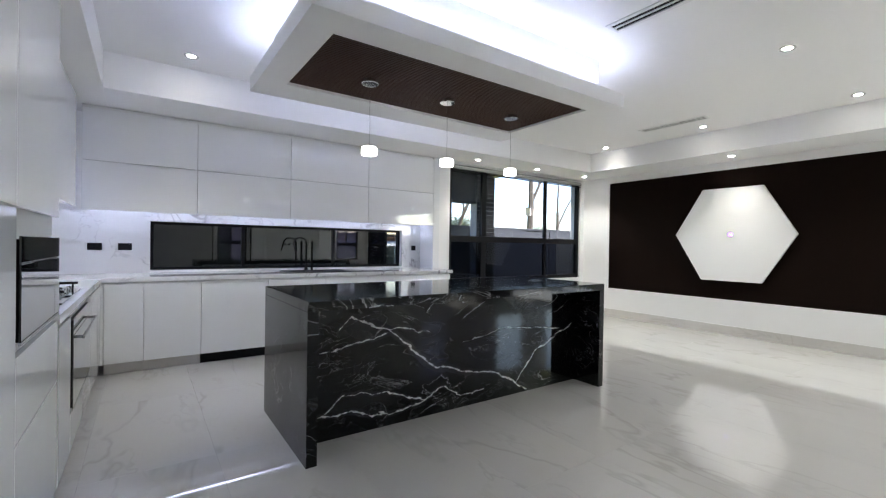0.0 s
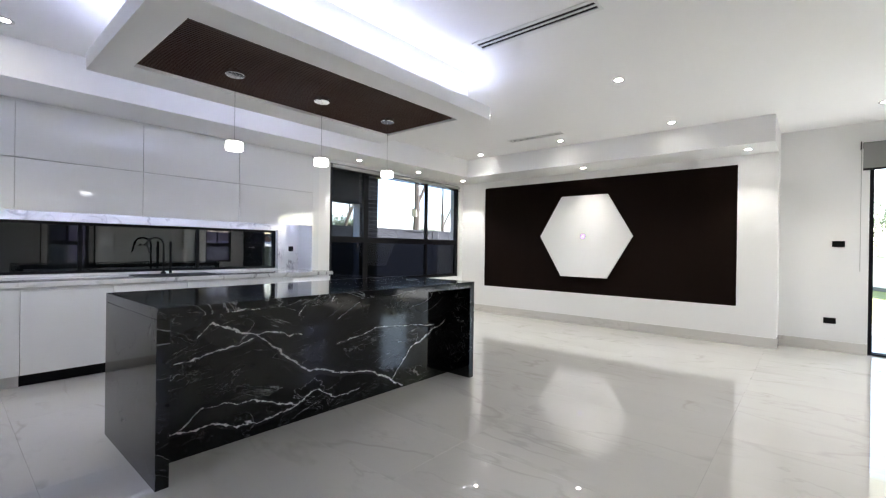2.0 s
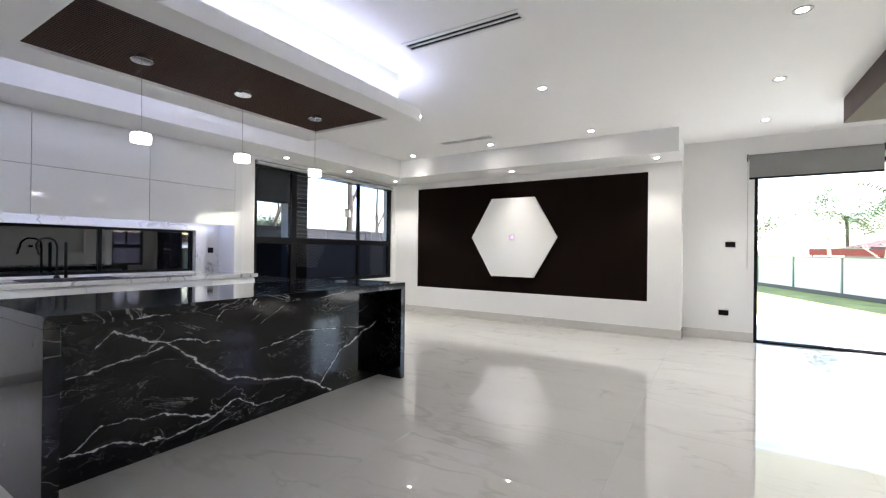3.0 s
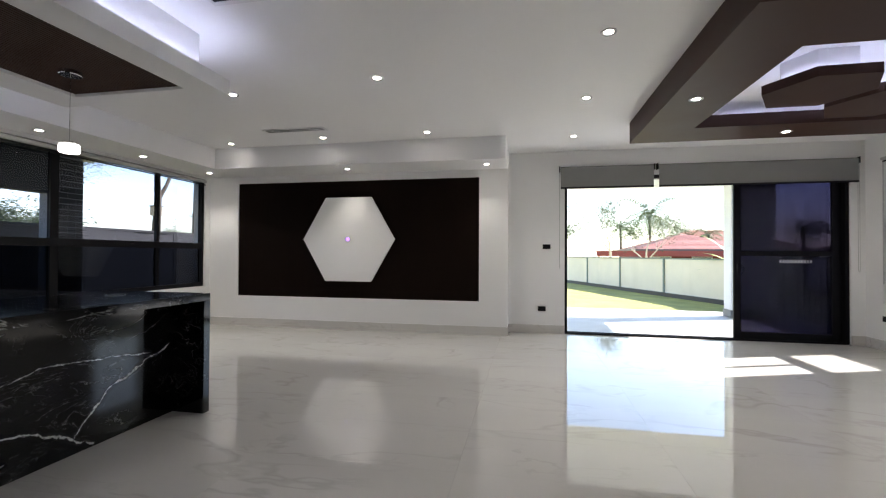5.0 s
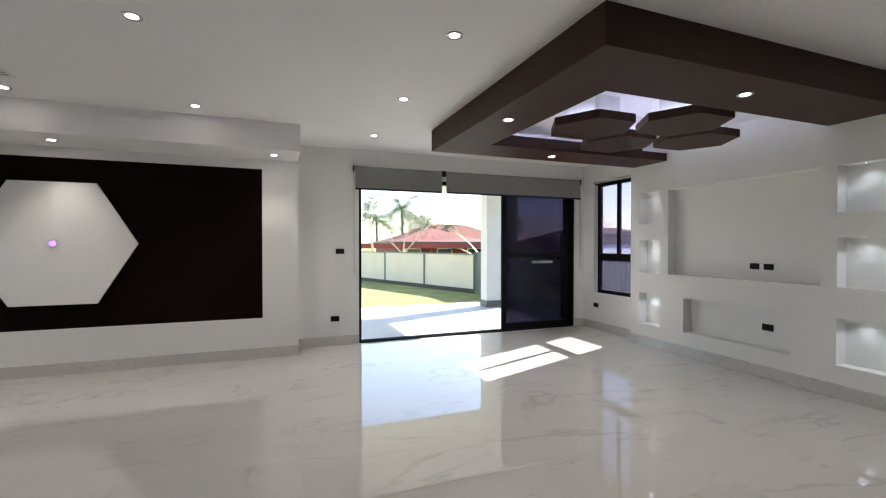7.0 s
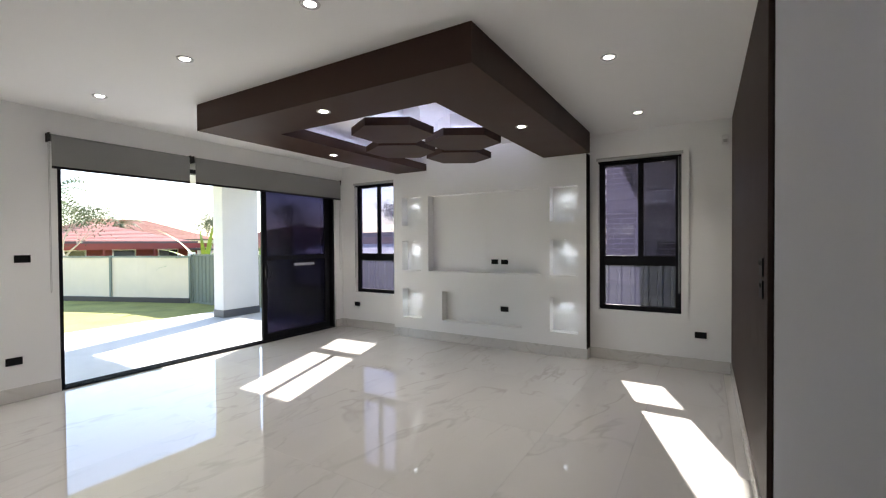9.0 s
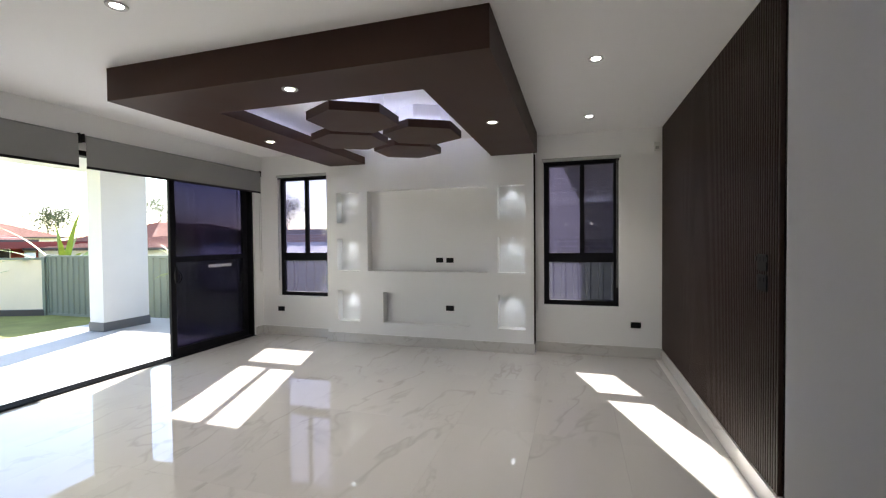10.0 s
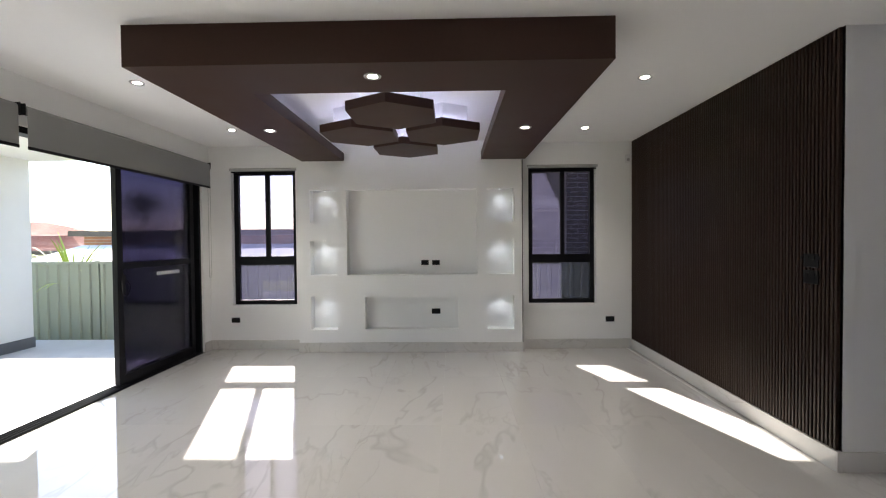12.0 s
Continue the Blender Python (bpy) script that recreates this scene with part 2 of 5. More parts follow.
def add_ring(bm, rings, close=True):
    """Skins a list of equal rings of points, capping both ends."""
    rows = [[bm.verts.new(p) for p in r] for r in rings]
    n = len(rows[0])
    for a, b in zip(rows, rows[1:]):
        for i in range(n):
            bm.faces.new((a[i], a[(i + 1) % n], b[(i + 1) % n], b[i]))
    if close:
        bm.faces.new(rows[0][::-1])
        bm.faces.new(rows[-1])
    return bm


def lathe(profile, n=24, centre=(0, 0, 0)):
    cx, cy, cz = centre
    bm = bmesh.new()
    add_ring(bm, [[(cx + r * math.cos(2 * math.pi * i / n), cy + r * math.sin(2 * math.pi * i / n), cz + z) for i in range(n)]
                  for r, z in profile])
    return bm


def add_tube(bm, pts, radii, n=8):
    pts = [Vector(p) for p in pts]
    rings = []
    for i, p in enumerate(pts):
        d = (pts[min(i + 1, len(pts) - 1)] - pts[max(i - 1, 0)]).normalized()
        u = d.orthogonal().normalized() if i == 0 else (rings_u - d * rings_u.dot(d)).normalized()
        rings_u = u
        v = d.cross(u)
        r = radii[i] if isinstance(radii, (list, tuple)) else radii
        rings.append([p + (u * math.cos(2 * math.pi * k / n) + v * math.sin(2 * math.pi * k / n)) * r for k in range(n)])
    return add_ring(bm, rings)


def finish(name, bm, material, smooth=False):
    bmesh.ops.recalc_face_normals(bm, faces=bm.faces[:])
    me = bpy.data.meshes.new(name)
    bm.to_mesh(me)
    bm.free()
    me.materials.append(material)
    if smooth:
        for p in me.polygons:
            p.use_smooth = True
        me.set_sharp_from_angle(angle=radians(35))
    return me


def where(ob):
    p = Vector((0, 0, 0))
    while ob:
        p = p + ob.matrix_basis.translation
        ob = ob.parent
    return p


def part(name, bm, material, parent, label="", smooth=False, kind=""):
    """One mesh in world coordinates, hung under its thing."""
    bmesh.ops.translate(bm, verts=bm.verts[:], vec=-where(parent))
    ob = new(name, finish(name, bm, material, smooth))
    ob.parent = parent
    return tagged(ob, label, kind=kind)


def thing(name, at, label, category, group="", kind=""):
    ob = new(name)
    ob.location = at
    return tagged(ob, label, category, group, kind)


def structure(name, bm, material, label=""):
    return tagged(new(name, finish(name, bm, material)), label, name.split("_")[0], kind="structure")


def solid(name, bm, material, label, category, group="", smooth=False, at=None):
    at = Vector(at) if at else Vector((0, 0, 0))
    bmesh.ops.translate(bm, verts=bm.verts[:], vec=-at)
    ob = new(name, finish(name, bm, material, smooth))
    ob.location = at
    return tagged(ob, label, category, group)


def slab_with_holes(bm, axis, a0, a1, u0, u1, z0, z1, holes):
    """A wall between a0 and a1 on the axis ('x' or 'y'), along u and z, with rectangular holes (u0, u1, z0, z1)."""
    us = sorted({u0, u1, *[h[0] for h in holes], *[h[1] for h in holes]})
    zs = sorted({z0, z1, *[h[2] for h in holes], *[h[3] for h in holes]})
    grid = {}
    inside = lambda i, j: 0 <= i < len(us) - 1 and 0 <= j < len(zs) - 1 and not any(
        h[0] <= us[i] and us[i + 1] <= h[1] and h[2] <= zs[j] and zs[j + 1] <= h[3] for h in holes)

    def vert(a, i, j):
        key = (a, i, j)
        if key not in grid:
            grid[key] = bm.verts.new((a, us[i], zs[j]) if axis == "x" else (us[i], a, zs[j]))
        return grid[key]
    for i in range(len(us) - 1):
        for j in range(len(zs) - 1):
            if not inside(i, j):
                continue
            for a in (a0, a1):
                bm.faces.new([vert(a, *k) for k in ((i, j), (i + 1, j), (i + 1, j + 1), (i, j + 1))])
            for di, dj, k0, k1 in ((-1, 0, (i, j), (i, j + 1)), (1, 0, (i + 1, j), (i + 1, j + 1)),
                                   (0, -1, (i, j), (i + 1, j)), (0, 1, (i, j + 1), (i + 1, j + 1))):
                if not inside(i + di, j + dj):
                    bm.faces.new((vert(a0, *k0), vert(a0, *k1), vert(a1, *k1), vert(a1, *k0)))
    return bm


# ---- large structure ----
W2 = (6.60, 7.47, 0.60, 2.42)
W3 = (2.60, 3.49, 0.60, 2.42)
WN = (4.33, 7.31, 0.645, 2.40)
WS = (0.712, 3.71, 0.885, 1.40)
SL = (-3.77, -0.07, 0.0, 2.36)
HEXP = (1.18, 5.17, 0.49, 2.33)
structure("wall_east", slab_with_holes(bmesh.new(), "x", 7.78, 8.03, -3.94, 0.76, 0, 3.0, [SL]), M_PAINT, "white painted wall with a wide sliding door opening")
hexwall = structure("wall_feature", slab_with_holes(bmesh.new(), "x", 7.42, 7.45, 0.76, 5.70, 0, CEIL, [HEXP]), M_PAINT, "white painted wall with a shallow recessed panel")
structure("wall_feature_back", box(7.45, 8.03, 0.76, 5.70, 0, 3.0), M_PAINT, "solid white painted wall body")
structure("wall_south", slab_with_holes(bmesh.new(), "y", -4.06, -3.94, 1.9, 8.03, 0, 3.0, [W2, W3]), M_PAINT, "white painted wall with two tall windows")
NICHES = [(6.01, 6.36, 1.69, 2.12), (6.01, 6.36, 1.01, 1.46), (6.01, 6.36, 0.295, 0.73),
          (3.705, 4.05, 1.69, 2.12), (3.705, 4.05, 1.01, 1.46), (3.705, 4.05, 0.295, 0.73),
          (4.18, 5.88, 1.01, 2.12), (4.43, 5.65, 0.295, 0.72)]
structure("wall_media", slab_with_holes(bmesh.new(), "y", -3.91, -3.77, 3.60, 6.52, 0, CEIL, NICHES), M_PAINT, "white wall standing proud with recessed niches")
structure("wall_media_back", box(3.60, 6.52, -3.94, -3.91, 0, CEIL), M_PAINT, "white backs of the niches")
structure("wall_west", box(1.9, 2.09, -3.94, -0.88, 0, 3.0), M_PAINT, "white wall that carries the dark slats")
structure("wall_return", box(-2.75, 2.105, -1.1, -0.86, 0, 3.0), M_PAINT, "plain white wall in shade")
structure("wall_far_west", box(-2.75, -2.6, -0.86, 3.1, 0, 3.0), M_PAINT, "plain white wall")
structure("wall_kitchen_west", box(-0.45, -0.25, 3.1, 6.02, 0, 3.0), M_PAINT, "plain white wall behind the cabinets")
structure("wall_kitchen_inner", box(-2.6, -0.25, 2.95, 3.1, 0, 3.0), M_PAINT, "plain white wall")
structure("wall_kitchen_north", slab_with_holes(bmesh.new(), "y", 6.02, 6.24, -0.45, 4.12, 0, 3.0, [WS]), M_PAINT, "white wall with a long low window over the bench")
structure("wall_north", slab_with_holes(bmesh.new(), "y", 5.70, 5.92, 4.12, 8.03, 0, 3.0, [WN]), M_PAINT, "white painted wall with a wide window")
structure("wall_north_end", box(4.12, 4.20, 5.92, 6.24, 0, 3.0), M_PAINT, "short white end of wall")

structure("media_side_trim", box(3.590, 3.599, -3.925, -3.772, 0.126, 2.494), M_PANEL, "narrow dark brown side panel")

# ceiling: one slab, with a raised lit void over the media lounge
structure("ceiling", box(-2.75, 8.03, -4.16, 6.24, CEIL, 2.86), M_CEIL, "flat white plasterboard ceiling")
structure("bulkhead_feature", box(6.73, 7.42, 0.76, 5.70, 2.44, CEIL, 0.002), M_CEIL, "white dropped ceiling along the feature wall")
structure("bulkhead_north", box(0.37, 6.73, 5.06, 5.70, 2.44, CEIL, 0.002), M_CEIL, "white dropped ceiling above cabinets and window")
structure("bulkhead_north_back", box(0.37, 4.12, 5.70, 6.02, 2.44, CEIL), M_CEIL, "white dropped ceiling above cabinets")
structure("bulkhead_west", box(-0.25, 0.37, 1.2, 6.02, 2.44, CEIL, 0.002), M_CEIL, "white dropped ceiling above tall cabinets")
# unseen block added over the ceiling to keep sun off the north fence
structure("roof", box(-2.9, 8.18, -4.2, 6.4, 3.001, 5.6), M_RENDER, "plain rendered block, unseen, added above to shade the north yard")
structure("floor_base", box(-2.75, 8.03, -4.16, 6.24, -0.25, -0.012), M_GROUT, "concrete floor with pale grout")

SK = 0.125


def skirting(name, x0, x1, y0, y1):
    structure(name, box(x0, x1, y0, y1, 0.0, SK, 0.002), M_SKIRT, "polished marble skirting tile")


skirting("baseboard_feature", 7.408, 7.42, 0.76, 5.70)
skirting("baseboard_nib", 7.42, 7.768, 0.748, 0.76)
skirting("baseboard_east", 7.768, 7.78, -0.07, 0.748)
skirting("baseboard_corner", 7.768, 7.78, -3.928, -3.77)
skirting("baseboard_south_a", 6.532, 7.78, -3.94, -3.928)
skirting("baseboard_media_side_a", 6.52, 6.532, -3.94, -3.77)
skirting("baseboard_media", 3.588, 6.532, -3.77, -3.758)
skirting("baseboard_media_side_b", 3.588, 3.60, -3.94, -3.77)
skirting("baseboard_south_b", 2.142, 3.588, -3.94, -3.928)
skirting("baseboard_west", 2.09, 2.142, -3.928, -0.86)
skirting("baseboard_return", -2.6, 2.142, -0.86, -0.848)
skirting("baseboard_north", 4.2, 7.408, 5.688, 5.70)

# ---- feature wall ----
structure("feature_panel", box(7.441, 7.449, HEXP[0], HEXP[1], HEXP[2], HEXP[3]), M_PANEL, "flat dark brown panel set in the wall")


def hexagon(cx, cz, r, x0, x1, centre_y):
    bm = bmesh.new()
    ring = lambda x, rr: [(x, centre_y + rr * math.cos(math.pi / 3 * k), cz + rr * math.sin(math.pi / 3 * k)) for k in range(6)]
    return add_ring(bm, [ring(x1, r), ring(x0 + 0.004, r), ring(x0, r - 0.004)])


hexpanel = thing("hexagon_panel", (7.441, 3.22, 1.41), "large white hexagonal panel fixed on the dark brown wall", "wall panel")
part("board", hexagon(0, 1.41, 0.755, 7.375, 7.408, 3.22), M_PAINT, hexpanel)
# added dark hexagon behind the board, for the shadow halo round its edge
part("shadow_rim", hexagon(0, 1.41, 0.70, 7.409, 7.440, 3.22), M_DARKGAP, hexpanel, "dark added backing for the shadow rim around the board")
lampw = thing("wall_light", (7.375, 3.22, 1.41), "small round crystal wall light with a violet glow", "wall light")


def ball(c, r, nu=16, nv=10, sx=1.0):
    bm = bmesh.new()
    bmesh.ops.create_uvsphere(bm, u_segments=nu, v_segments=nv, radius=r)
    for v in bm.verts:
        v.co = Vector((v.co.x * sx + c[0], v.co.y + c[1], v.co.z + c[2]))
    return bm


def disc_x(x0, x1, cy, cz, r, n=24):
    bm = bmesh.new()
    ring = lambda x: [(x, cy + r * math.cos(2 * math.pi * k / n), cz + r * math.sin(2 * math.pi * k / n)) for k in range(n)]
    return add_ring(bm, [ring(x0), ring(x1)])


part("base_plate", disc_x(7.362, 7.377, 3.22, 1.41, 0.042), M_CHROME, lampw, "polished chrome plate", True)
part("led", disc_x(7.358, 7.362, 3.22, 1.41, 0.030), E_VIOLET, lampw, "glowing violet led")
part("crystal", ball((7.335, 3.22, 1.41), 0.028), G_CLEAR, lampw, "clear crystal ball", True)

# ---- slatted walnut wall ----
slatwall = thing("slat_panel", (2.09, -2.39, SK), "tall dark walnut panel of narrow vertical slats", "wall cladding")
part("backing", box(2.09, 2.105, -3.936, -0.862, SK, CEIL), M_DARKGAP, slatwall, "black felt backing")
NS = 102
pitch = 3.066 / NS
proto = None
for i in range(NS):
    y = -3.932 + pitch * i
    if proto is None:
        proto = part("slat", box(2.105, 2.130, y, y + pitch * 0.62, SK, CEIL - 0.002, 0.003), M_SLAT, slatwall)
    else:
        ob = new("slat", proto.data)
        ob.parent = slatwall
        ob.location = (0, pitch * i, 0)

# ---- kitchen canopy ----
canopy = thing("ceiling_canopy", (2.6, 3.38, 2.35), "white floating ceiling canopy with a dark walnut slat insert", "ceiling feature")
CX0, CX1, CY0, CY1, CZ = 1.31, 3.875, 2.64, 4.12, 2.345
RX0, RX1, RY0, RY1 = 1.50, 3.70, 2.87, 3.81
bm = bmesh.new()
for b in ((CX0, CX1, CY0, RY0), (CX0, CX1, RY1, CY1), (CX0, RX0, RY0, RY1), (RX1, CX1, RY0, RY1)):
    add_box(bm, *b, CZ, CZ + 0.11)
part("lower_frame", bm, M_CEIL, canopy)
part("core", box(CX0 + 0.14, CX1 - 0.14, CY0 + 0.14, CY1 - 0.14, CZ + 0.11, CEIL), M_CEIL, canopy)
bm = bmesh.new()
add_box(bm, CX0 + 0.06, CX1 - 0.06, CY0 + 0.06, CY0 + 0.08, CZ + 0.112, CZ + 0.122)
add_box(bm, CX0 + 0.06, CX1 - 0.06, CY1 - 0.08, CY1 - 0.06, CZ + 0.112, CZ + 0.122)
add_box(bm, CX0 + 0.06, CX0 + 0.08, CY0 + 0.09, CY1 - 0.09, CZ + 0.112, CZ + 0.122)
add_box(bm, CX1 - 0.08, CX1 - 0.06, CY0 + 0.09, CY1 - 0.09, CZ + 0.112, CZ + 0.122)
part("led_strip", bm, E_STRIP, canopy, "cool white led strip")
part("slat_backing", box(RX0, RX1, RY0, RY1, CZ + 0.045, CZ + 0.05), M_DARKGAP, canopy, "black backing")
ns, proto = 40, None
p2 = (RY1 - RY0) / ns
for i in range(ns):
    y = RY0 + p2 * i
    if proto is None:
        proto = part("slat", box(RX0 + 0.002, RX1 - 0.002, y + 0.002, y + 0.002 + p2 * 0.62, CZ + 0.02, CZ + 0.045), M_SLATX, canopy, "dark walnut slat")
    else:
        ob = copy_thing(proto, pose(0, p2 * i, 0))

# ---- brown ceiling frame over the lounge ----
BZ = 2.495
brown = thing("brown_ceiling_frame", (5.0, -2.2, BZ), "brown satin u-shaped dropped ceiling frame with downlights", "ceiling feature")
BI = (4.125, 5.90, -1.20)
bm = bmesh.new()
add_box(bm, 3.555, 6.45, BI[2], -0.695, BZ, BZ + 0.10)
part("front_beam", bm, M_BROWN, brown)
part("side_beam", box(BI[1], 6.45, -3.765, BI[2], BZ, BZ + 0.10), M_BROWN, brown)
part("side_beam", box(3.555, BI[0], -3.765, BI[2], BZ, BZ + 0.10), M_BROWN, brown)
part("front_fascia", box(3.555, 6.45, -0.84, -0.695, BZ + 0.10, CEIL), M_BROWN, brown)
part("side_fascia", box(6.305, 6.45, -3.765, -0.84, BZ + 0.10, CEIL), M_BROWN, brown)
part("side_fascia", box(3.555, 3.70, -3.765, -0.84, BZ + 0.10, CEIL), M_BROWN, brown)
bm = bmesh.new()
add_box(bm, 3.71, 6.295, -0.862, -0.85, BZ + 0.102, BZ + 0.112)
add_box(bm, 6.283, 6.295, -3.75, -0.87, BZ + 0.102, BZ + 0.112)
add_box(bm, 3.71, 3.722, -3.75, -0.87, BZ + 0.102, BZ + 0.112)
part("led_strip", bm, E_STRIP, brown, "cool white led strip")


def octo(cx, cy, rx, ry, z0, z1):
    bm = bmesh.new()
    ring = lambda z: [(cx + rx * math.cos(math.pi / 3 * k + math.pi / 6), cy + ry * math.sin(math.pi / 3 * k + math.pi / 6), z) for k in range(6)]
    return add_ring(bm, [ring(z0), ring(z1)])


HX = [(4.995, -1.79), (5.41, -2.48), (4.585, -2.48), (5.02, -3.17)]
for cx, cy in HX:
    hp = thing("hanging_hexagon", (cx, cy, 2.49), "brown hexagonal ceiling panel on a smaller white hexagonal block", "ceiling panel", "hexagonal ceiling panels")
    part("panel", octo(cx, cy, 0.405, 0.405, 2.49, 2.565), M_BROWN, hp)
    part("block", octo(cx, cy, 0.27, 0.27, 2.565, CEIL), M_CEIL, hp, "white hexagonal block")
    bm = bmesh.new()
    for k in range(6):
        a0, a1 = math.pi / 3 * k + math.pi / 6 + 0.05, math.pi / 3 * (k + 1) + math.pi / 6 - 0.05
        q = [(cx + r * math.cos(a), cy + r * math.sin(a)) for r, a in ((0.290, a0), (0.290, a1), (0.305, a1), (0.305, a0))]
        add_ring(bm, [[(x, y, z) for x, y in q] for z in (2.566, 2.574)])
    part("led_strip", bm, E_STRIP, hp, "cool white led strip")

# ---- island ----
IX0, IX1, IY0, IY1, IH = 1.365, 3.925, 2.822, 3.78, 0.884


def island_stone():
    """Black stone: broad white veins laid along broken lines, with procedural small veins between them."""
    m = mat("black_marble_white_veins", (0.010, 0.011, 0.013), 0.07, spec=0.32)
    t, nd, ln, b = nodes_of(m)
    tc = nd.new("ShaderNodeTexCoord")
    v = tc.outputs["Object"]

    def vmath(op, a, c=None):
        n = nd.new("ShaderNodeVectorMath")
        n.operation = op
        for i, q in enumerate((a, c)):
            if q is None:
                continue
            if isinstance(q, tuple):
                n.inputs[i].default_value = q
            else:
                ln.new(q, n.inputs[i])
        return n

    def fmath(op, a, c=None, clamp=False):
        n = nd.new("ShaderNodeMath")
        n.operation, n.use_clamp = op, clamp
        for i, q in enumerate((a, c)):
            if q is None:
                continue
            if isinstance(q, (int, float)):
                n.inputs[i].default_value = q
            else:
                ln.new(q, n.inputs[i])
        return n.outputs[0]
    # bend the stone a little so that the lines wander
    warp = nd.new("ShaderNodeTexNoise")
    warp.inputs["Scale"].default_value, warp.inputs["Detail"].default_value = 5.0, 6
    warp.inputs["Roughness"].default_value = 0.65
    ln.new(v, warp.inputs["Vector"])
    off = vmath("MULTIPLY", vmath("SUBTRACT", warp.outputs["Color"], (0.5, 0.5, 0.5)).outputs[0], (0.13, 0.0, 0.11))
    p = vmath("ADD", v, off.outputs[0]).outputs[0]
    flat = vmath("MULTIPLY", p, (1.0, 0.0, 1.0)).outputs[0]
    # veins as (x, z, width) along each line
    lines = [
        [(-1.00, 0.66, .5), (-0.91, 0.73, .8), (-0.85, 0.70, 1.0), (-0.67, 0.64, 1.3), (-0.54, 0.52, 1.1), (-0.26, 0.33, 1.5), (0.03, 0.26, 1.0), (0.31, 0.19, .9), (0.62, 0.02, 1.3)],
        [(0.52, 0.09, .7), (0.62, 0.21, .8), (0.72, 0.32, 1.4), (0.95, 0.41, .8), (1.18, 0.51, .4)],
        [(-0.04, 0.49, .4), (0.31, 0.53, .8), (0.61, 0.53, .8), (1.02, 0.47, .6)],
        [(-0.67, 0.62, .9), (-0.82, 0.59, .8), (-1.13, 0.53, .3)],
        [(-0.67, 0.64, .9), (-0.48, 0.61, .7), (-0.34, 0.58, .3)],
        [(-1.17, 0.15, .9), (-0.88, 0.13, 1.1), (-0.66, 0.07, 1.2), (-0.36, 0.11, .9), (-0.20, 0.17, .8), (-0.06, 0.08, .7), (0.17, 0.10, .4)],
        [(-1.09, 0.16, .3), (-0.97, 0.25, .5), (-0.71, 0.23, .9), (-0.36, 0.11, .9)],
        [(-1.06, 0.83, .4), (-0.72, 0.82, .5)],
        [(-0.34, 0.75, .6), (-0.27, 0.86, .6)],
        [(-0.04, 0.66, .3), (0.16, 0.77, .5)],
    ]
    best = None
    for line in lines:
        for (ax, az, aw), (bx, bz, bw) in zip(line, line[1:]):
            d = Vector((bx - ax, 0, bz - az))
            pa = vmath("SUBTRACT", flat, (ax, 0.0, az)).outputs[0]
            dot = vmath("DOT_PRODUCT", pa, tuple(d / d.length_squared)).outputs["Value"]
            h = fmath("MULTIPLY", dot, 1.0, True)
            sc = nd.new("ShaderNodeVectorMath")
            sc.operation = "SCALE"
            sc.inputs[0].default_value = tuple(d)
            ln.new(h, sc.inputs["Scale"])
            dist = vmath("LENGTH", vmath("SUBTRACT", pa, sc.outputs[0]).outputs[0]).outputs["Value"]
            dist = fmath("DIVIDE", dist, 0.5 * (aw + bw))
            best = dist if best is None else fmath("MINIMUM", best, dist)
    edge = nd.new("ShaderNodeTexNoise")
    edge.inputs["Scale"].default_value, edge.inputs["Detail"].default_value = 26.0, 5
    ln.new(v, edge.inputs["Vector"])
    width = fmath("MULTIPLY", fmath("SUBTRACT", edge.outputs["Fac"], 0.24), 0.022)
    core = fmath("MULTIPLY", fmath("SUBTRACT", width, best), 260.0, True)
    haze = fmath("MULTIPLY", fmath("SUBTRACT", 0.035, best), 4.0, True)
    crack = patches(nd, ln, v, 55.0, 0.30, 0.52, 1.0)
    core = fmath("MULTIPLY", core, fmath("ADD", fmath("MULTIPLY", crack, 0.65), 0.35))
    mp = nd.new("ShaderNodeMapping")
    mp.inputs["Rotation"].default_value = (0.0, 0.32, 0.0)
    mp.inputs["Scale"].default_value = (0.6, 0.9, 1.3)
    ln.new(v, mp.inputs["Vector"])
    w = mp.outputs[0]
    mid = times(nd, ln, vein_mask(nd, ln, w, 3.2, 1.2, 0.009, 6, 6.2), patches(nd, ln, w, 2.6, 0.50, 0.60, 8.0))
    fine = times(nd, ln, times(nd, ln, vein_mask(nd, ln, w, 8.0, 1.5, 0.014, 6, 11.0), patches(nd, ln, w, 4.0, 0.50, 0.64, 2.0)), 0.6)
    small = times(nd, ln, times(nd, ln, fmath("MAXIMUM", mid, fine), crack), 0.45)
    f = fmath("MAXIMUM", core, fmath("MAXIMUM", small, fmath("MULTIPLY", haze, 0.10)))
    ground = blend(nd, ln, patches(nd, ln, w, 2.5, 0.4, 0.8, 3.0), (0.004, 0.0044, 0.0055), (0.011, 0.012, 0.014))
    ln.new(blend(nd, ln, f, ground, (0.66, 0.67, 0.68)), b.inputs["Base Color"])
    return m


M_STONE = island_stone()
isl = thing("kitchen_island", (2.64, 3.38, 0), "black marble waterfall island with bold white veins and an open end", "kitchen island")
part("benchtop", box(IX0, IX1, IY0, IY1, IH - 0.055, IH, 0.0015), M_STONE, isl)
part("waterfall_end", box(IX0, IX0 + 0.06, IY0, IY1, 0.001, IH - 0.056, 0.0015), M_STONE, isl)
part("waterfall_end", box(IX1 - 0.06, IX1, IY0, IY1, 0.001, IH - 0.056, 0.0015), M_STONE, isl)
part("front_panel", box(IX0 + 0.061, IX1 - 0.061, 3.085, 3.11, 0.001, IH - 0.056), M_STONE, isl)
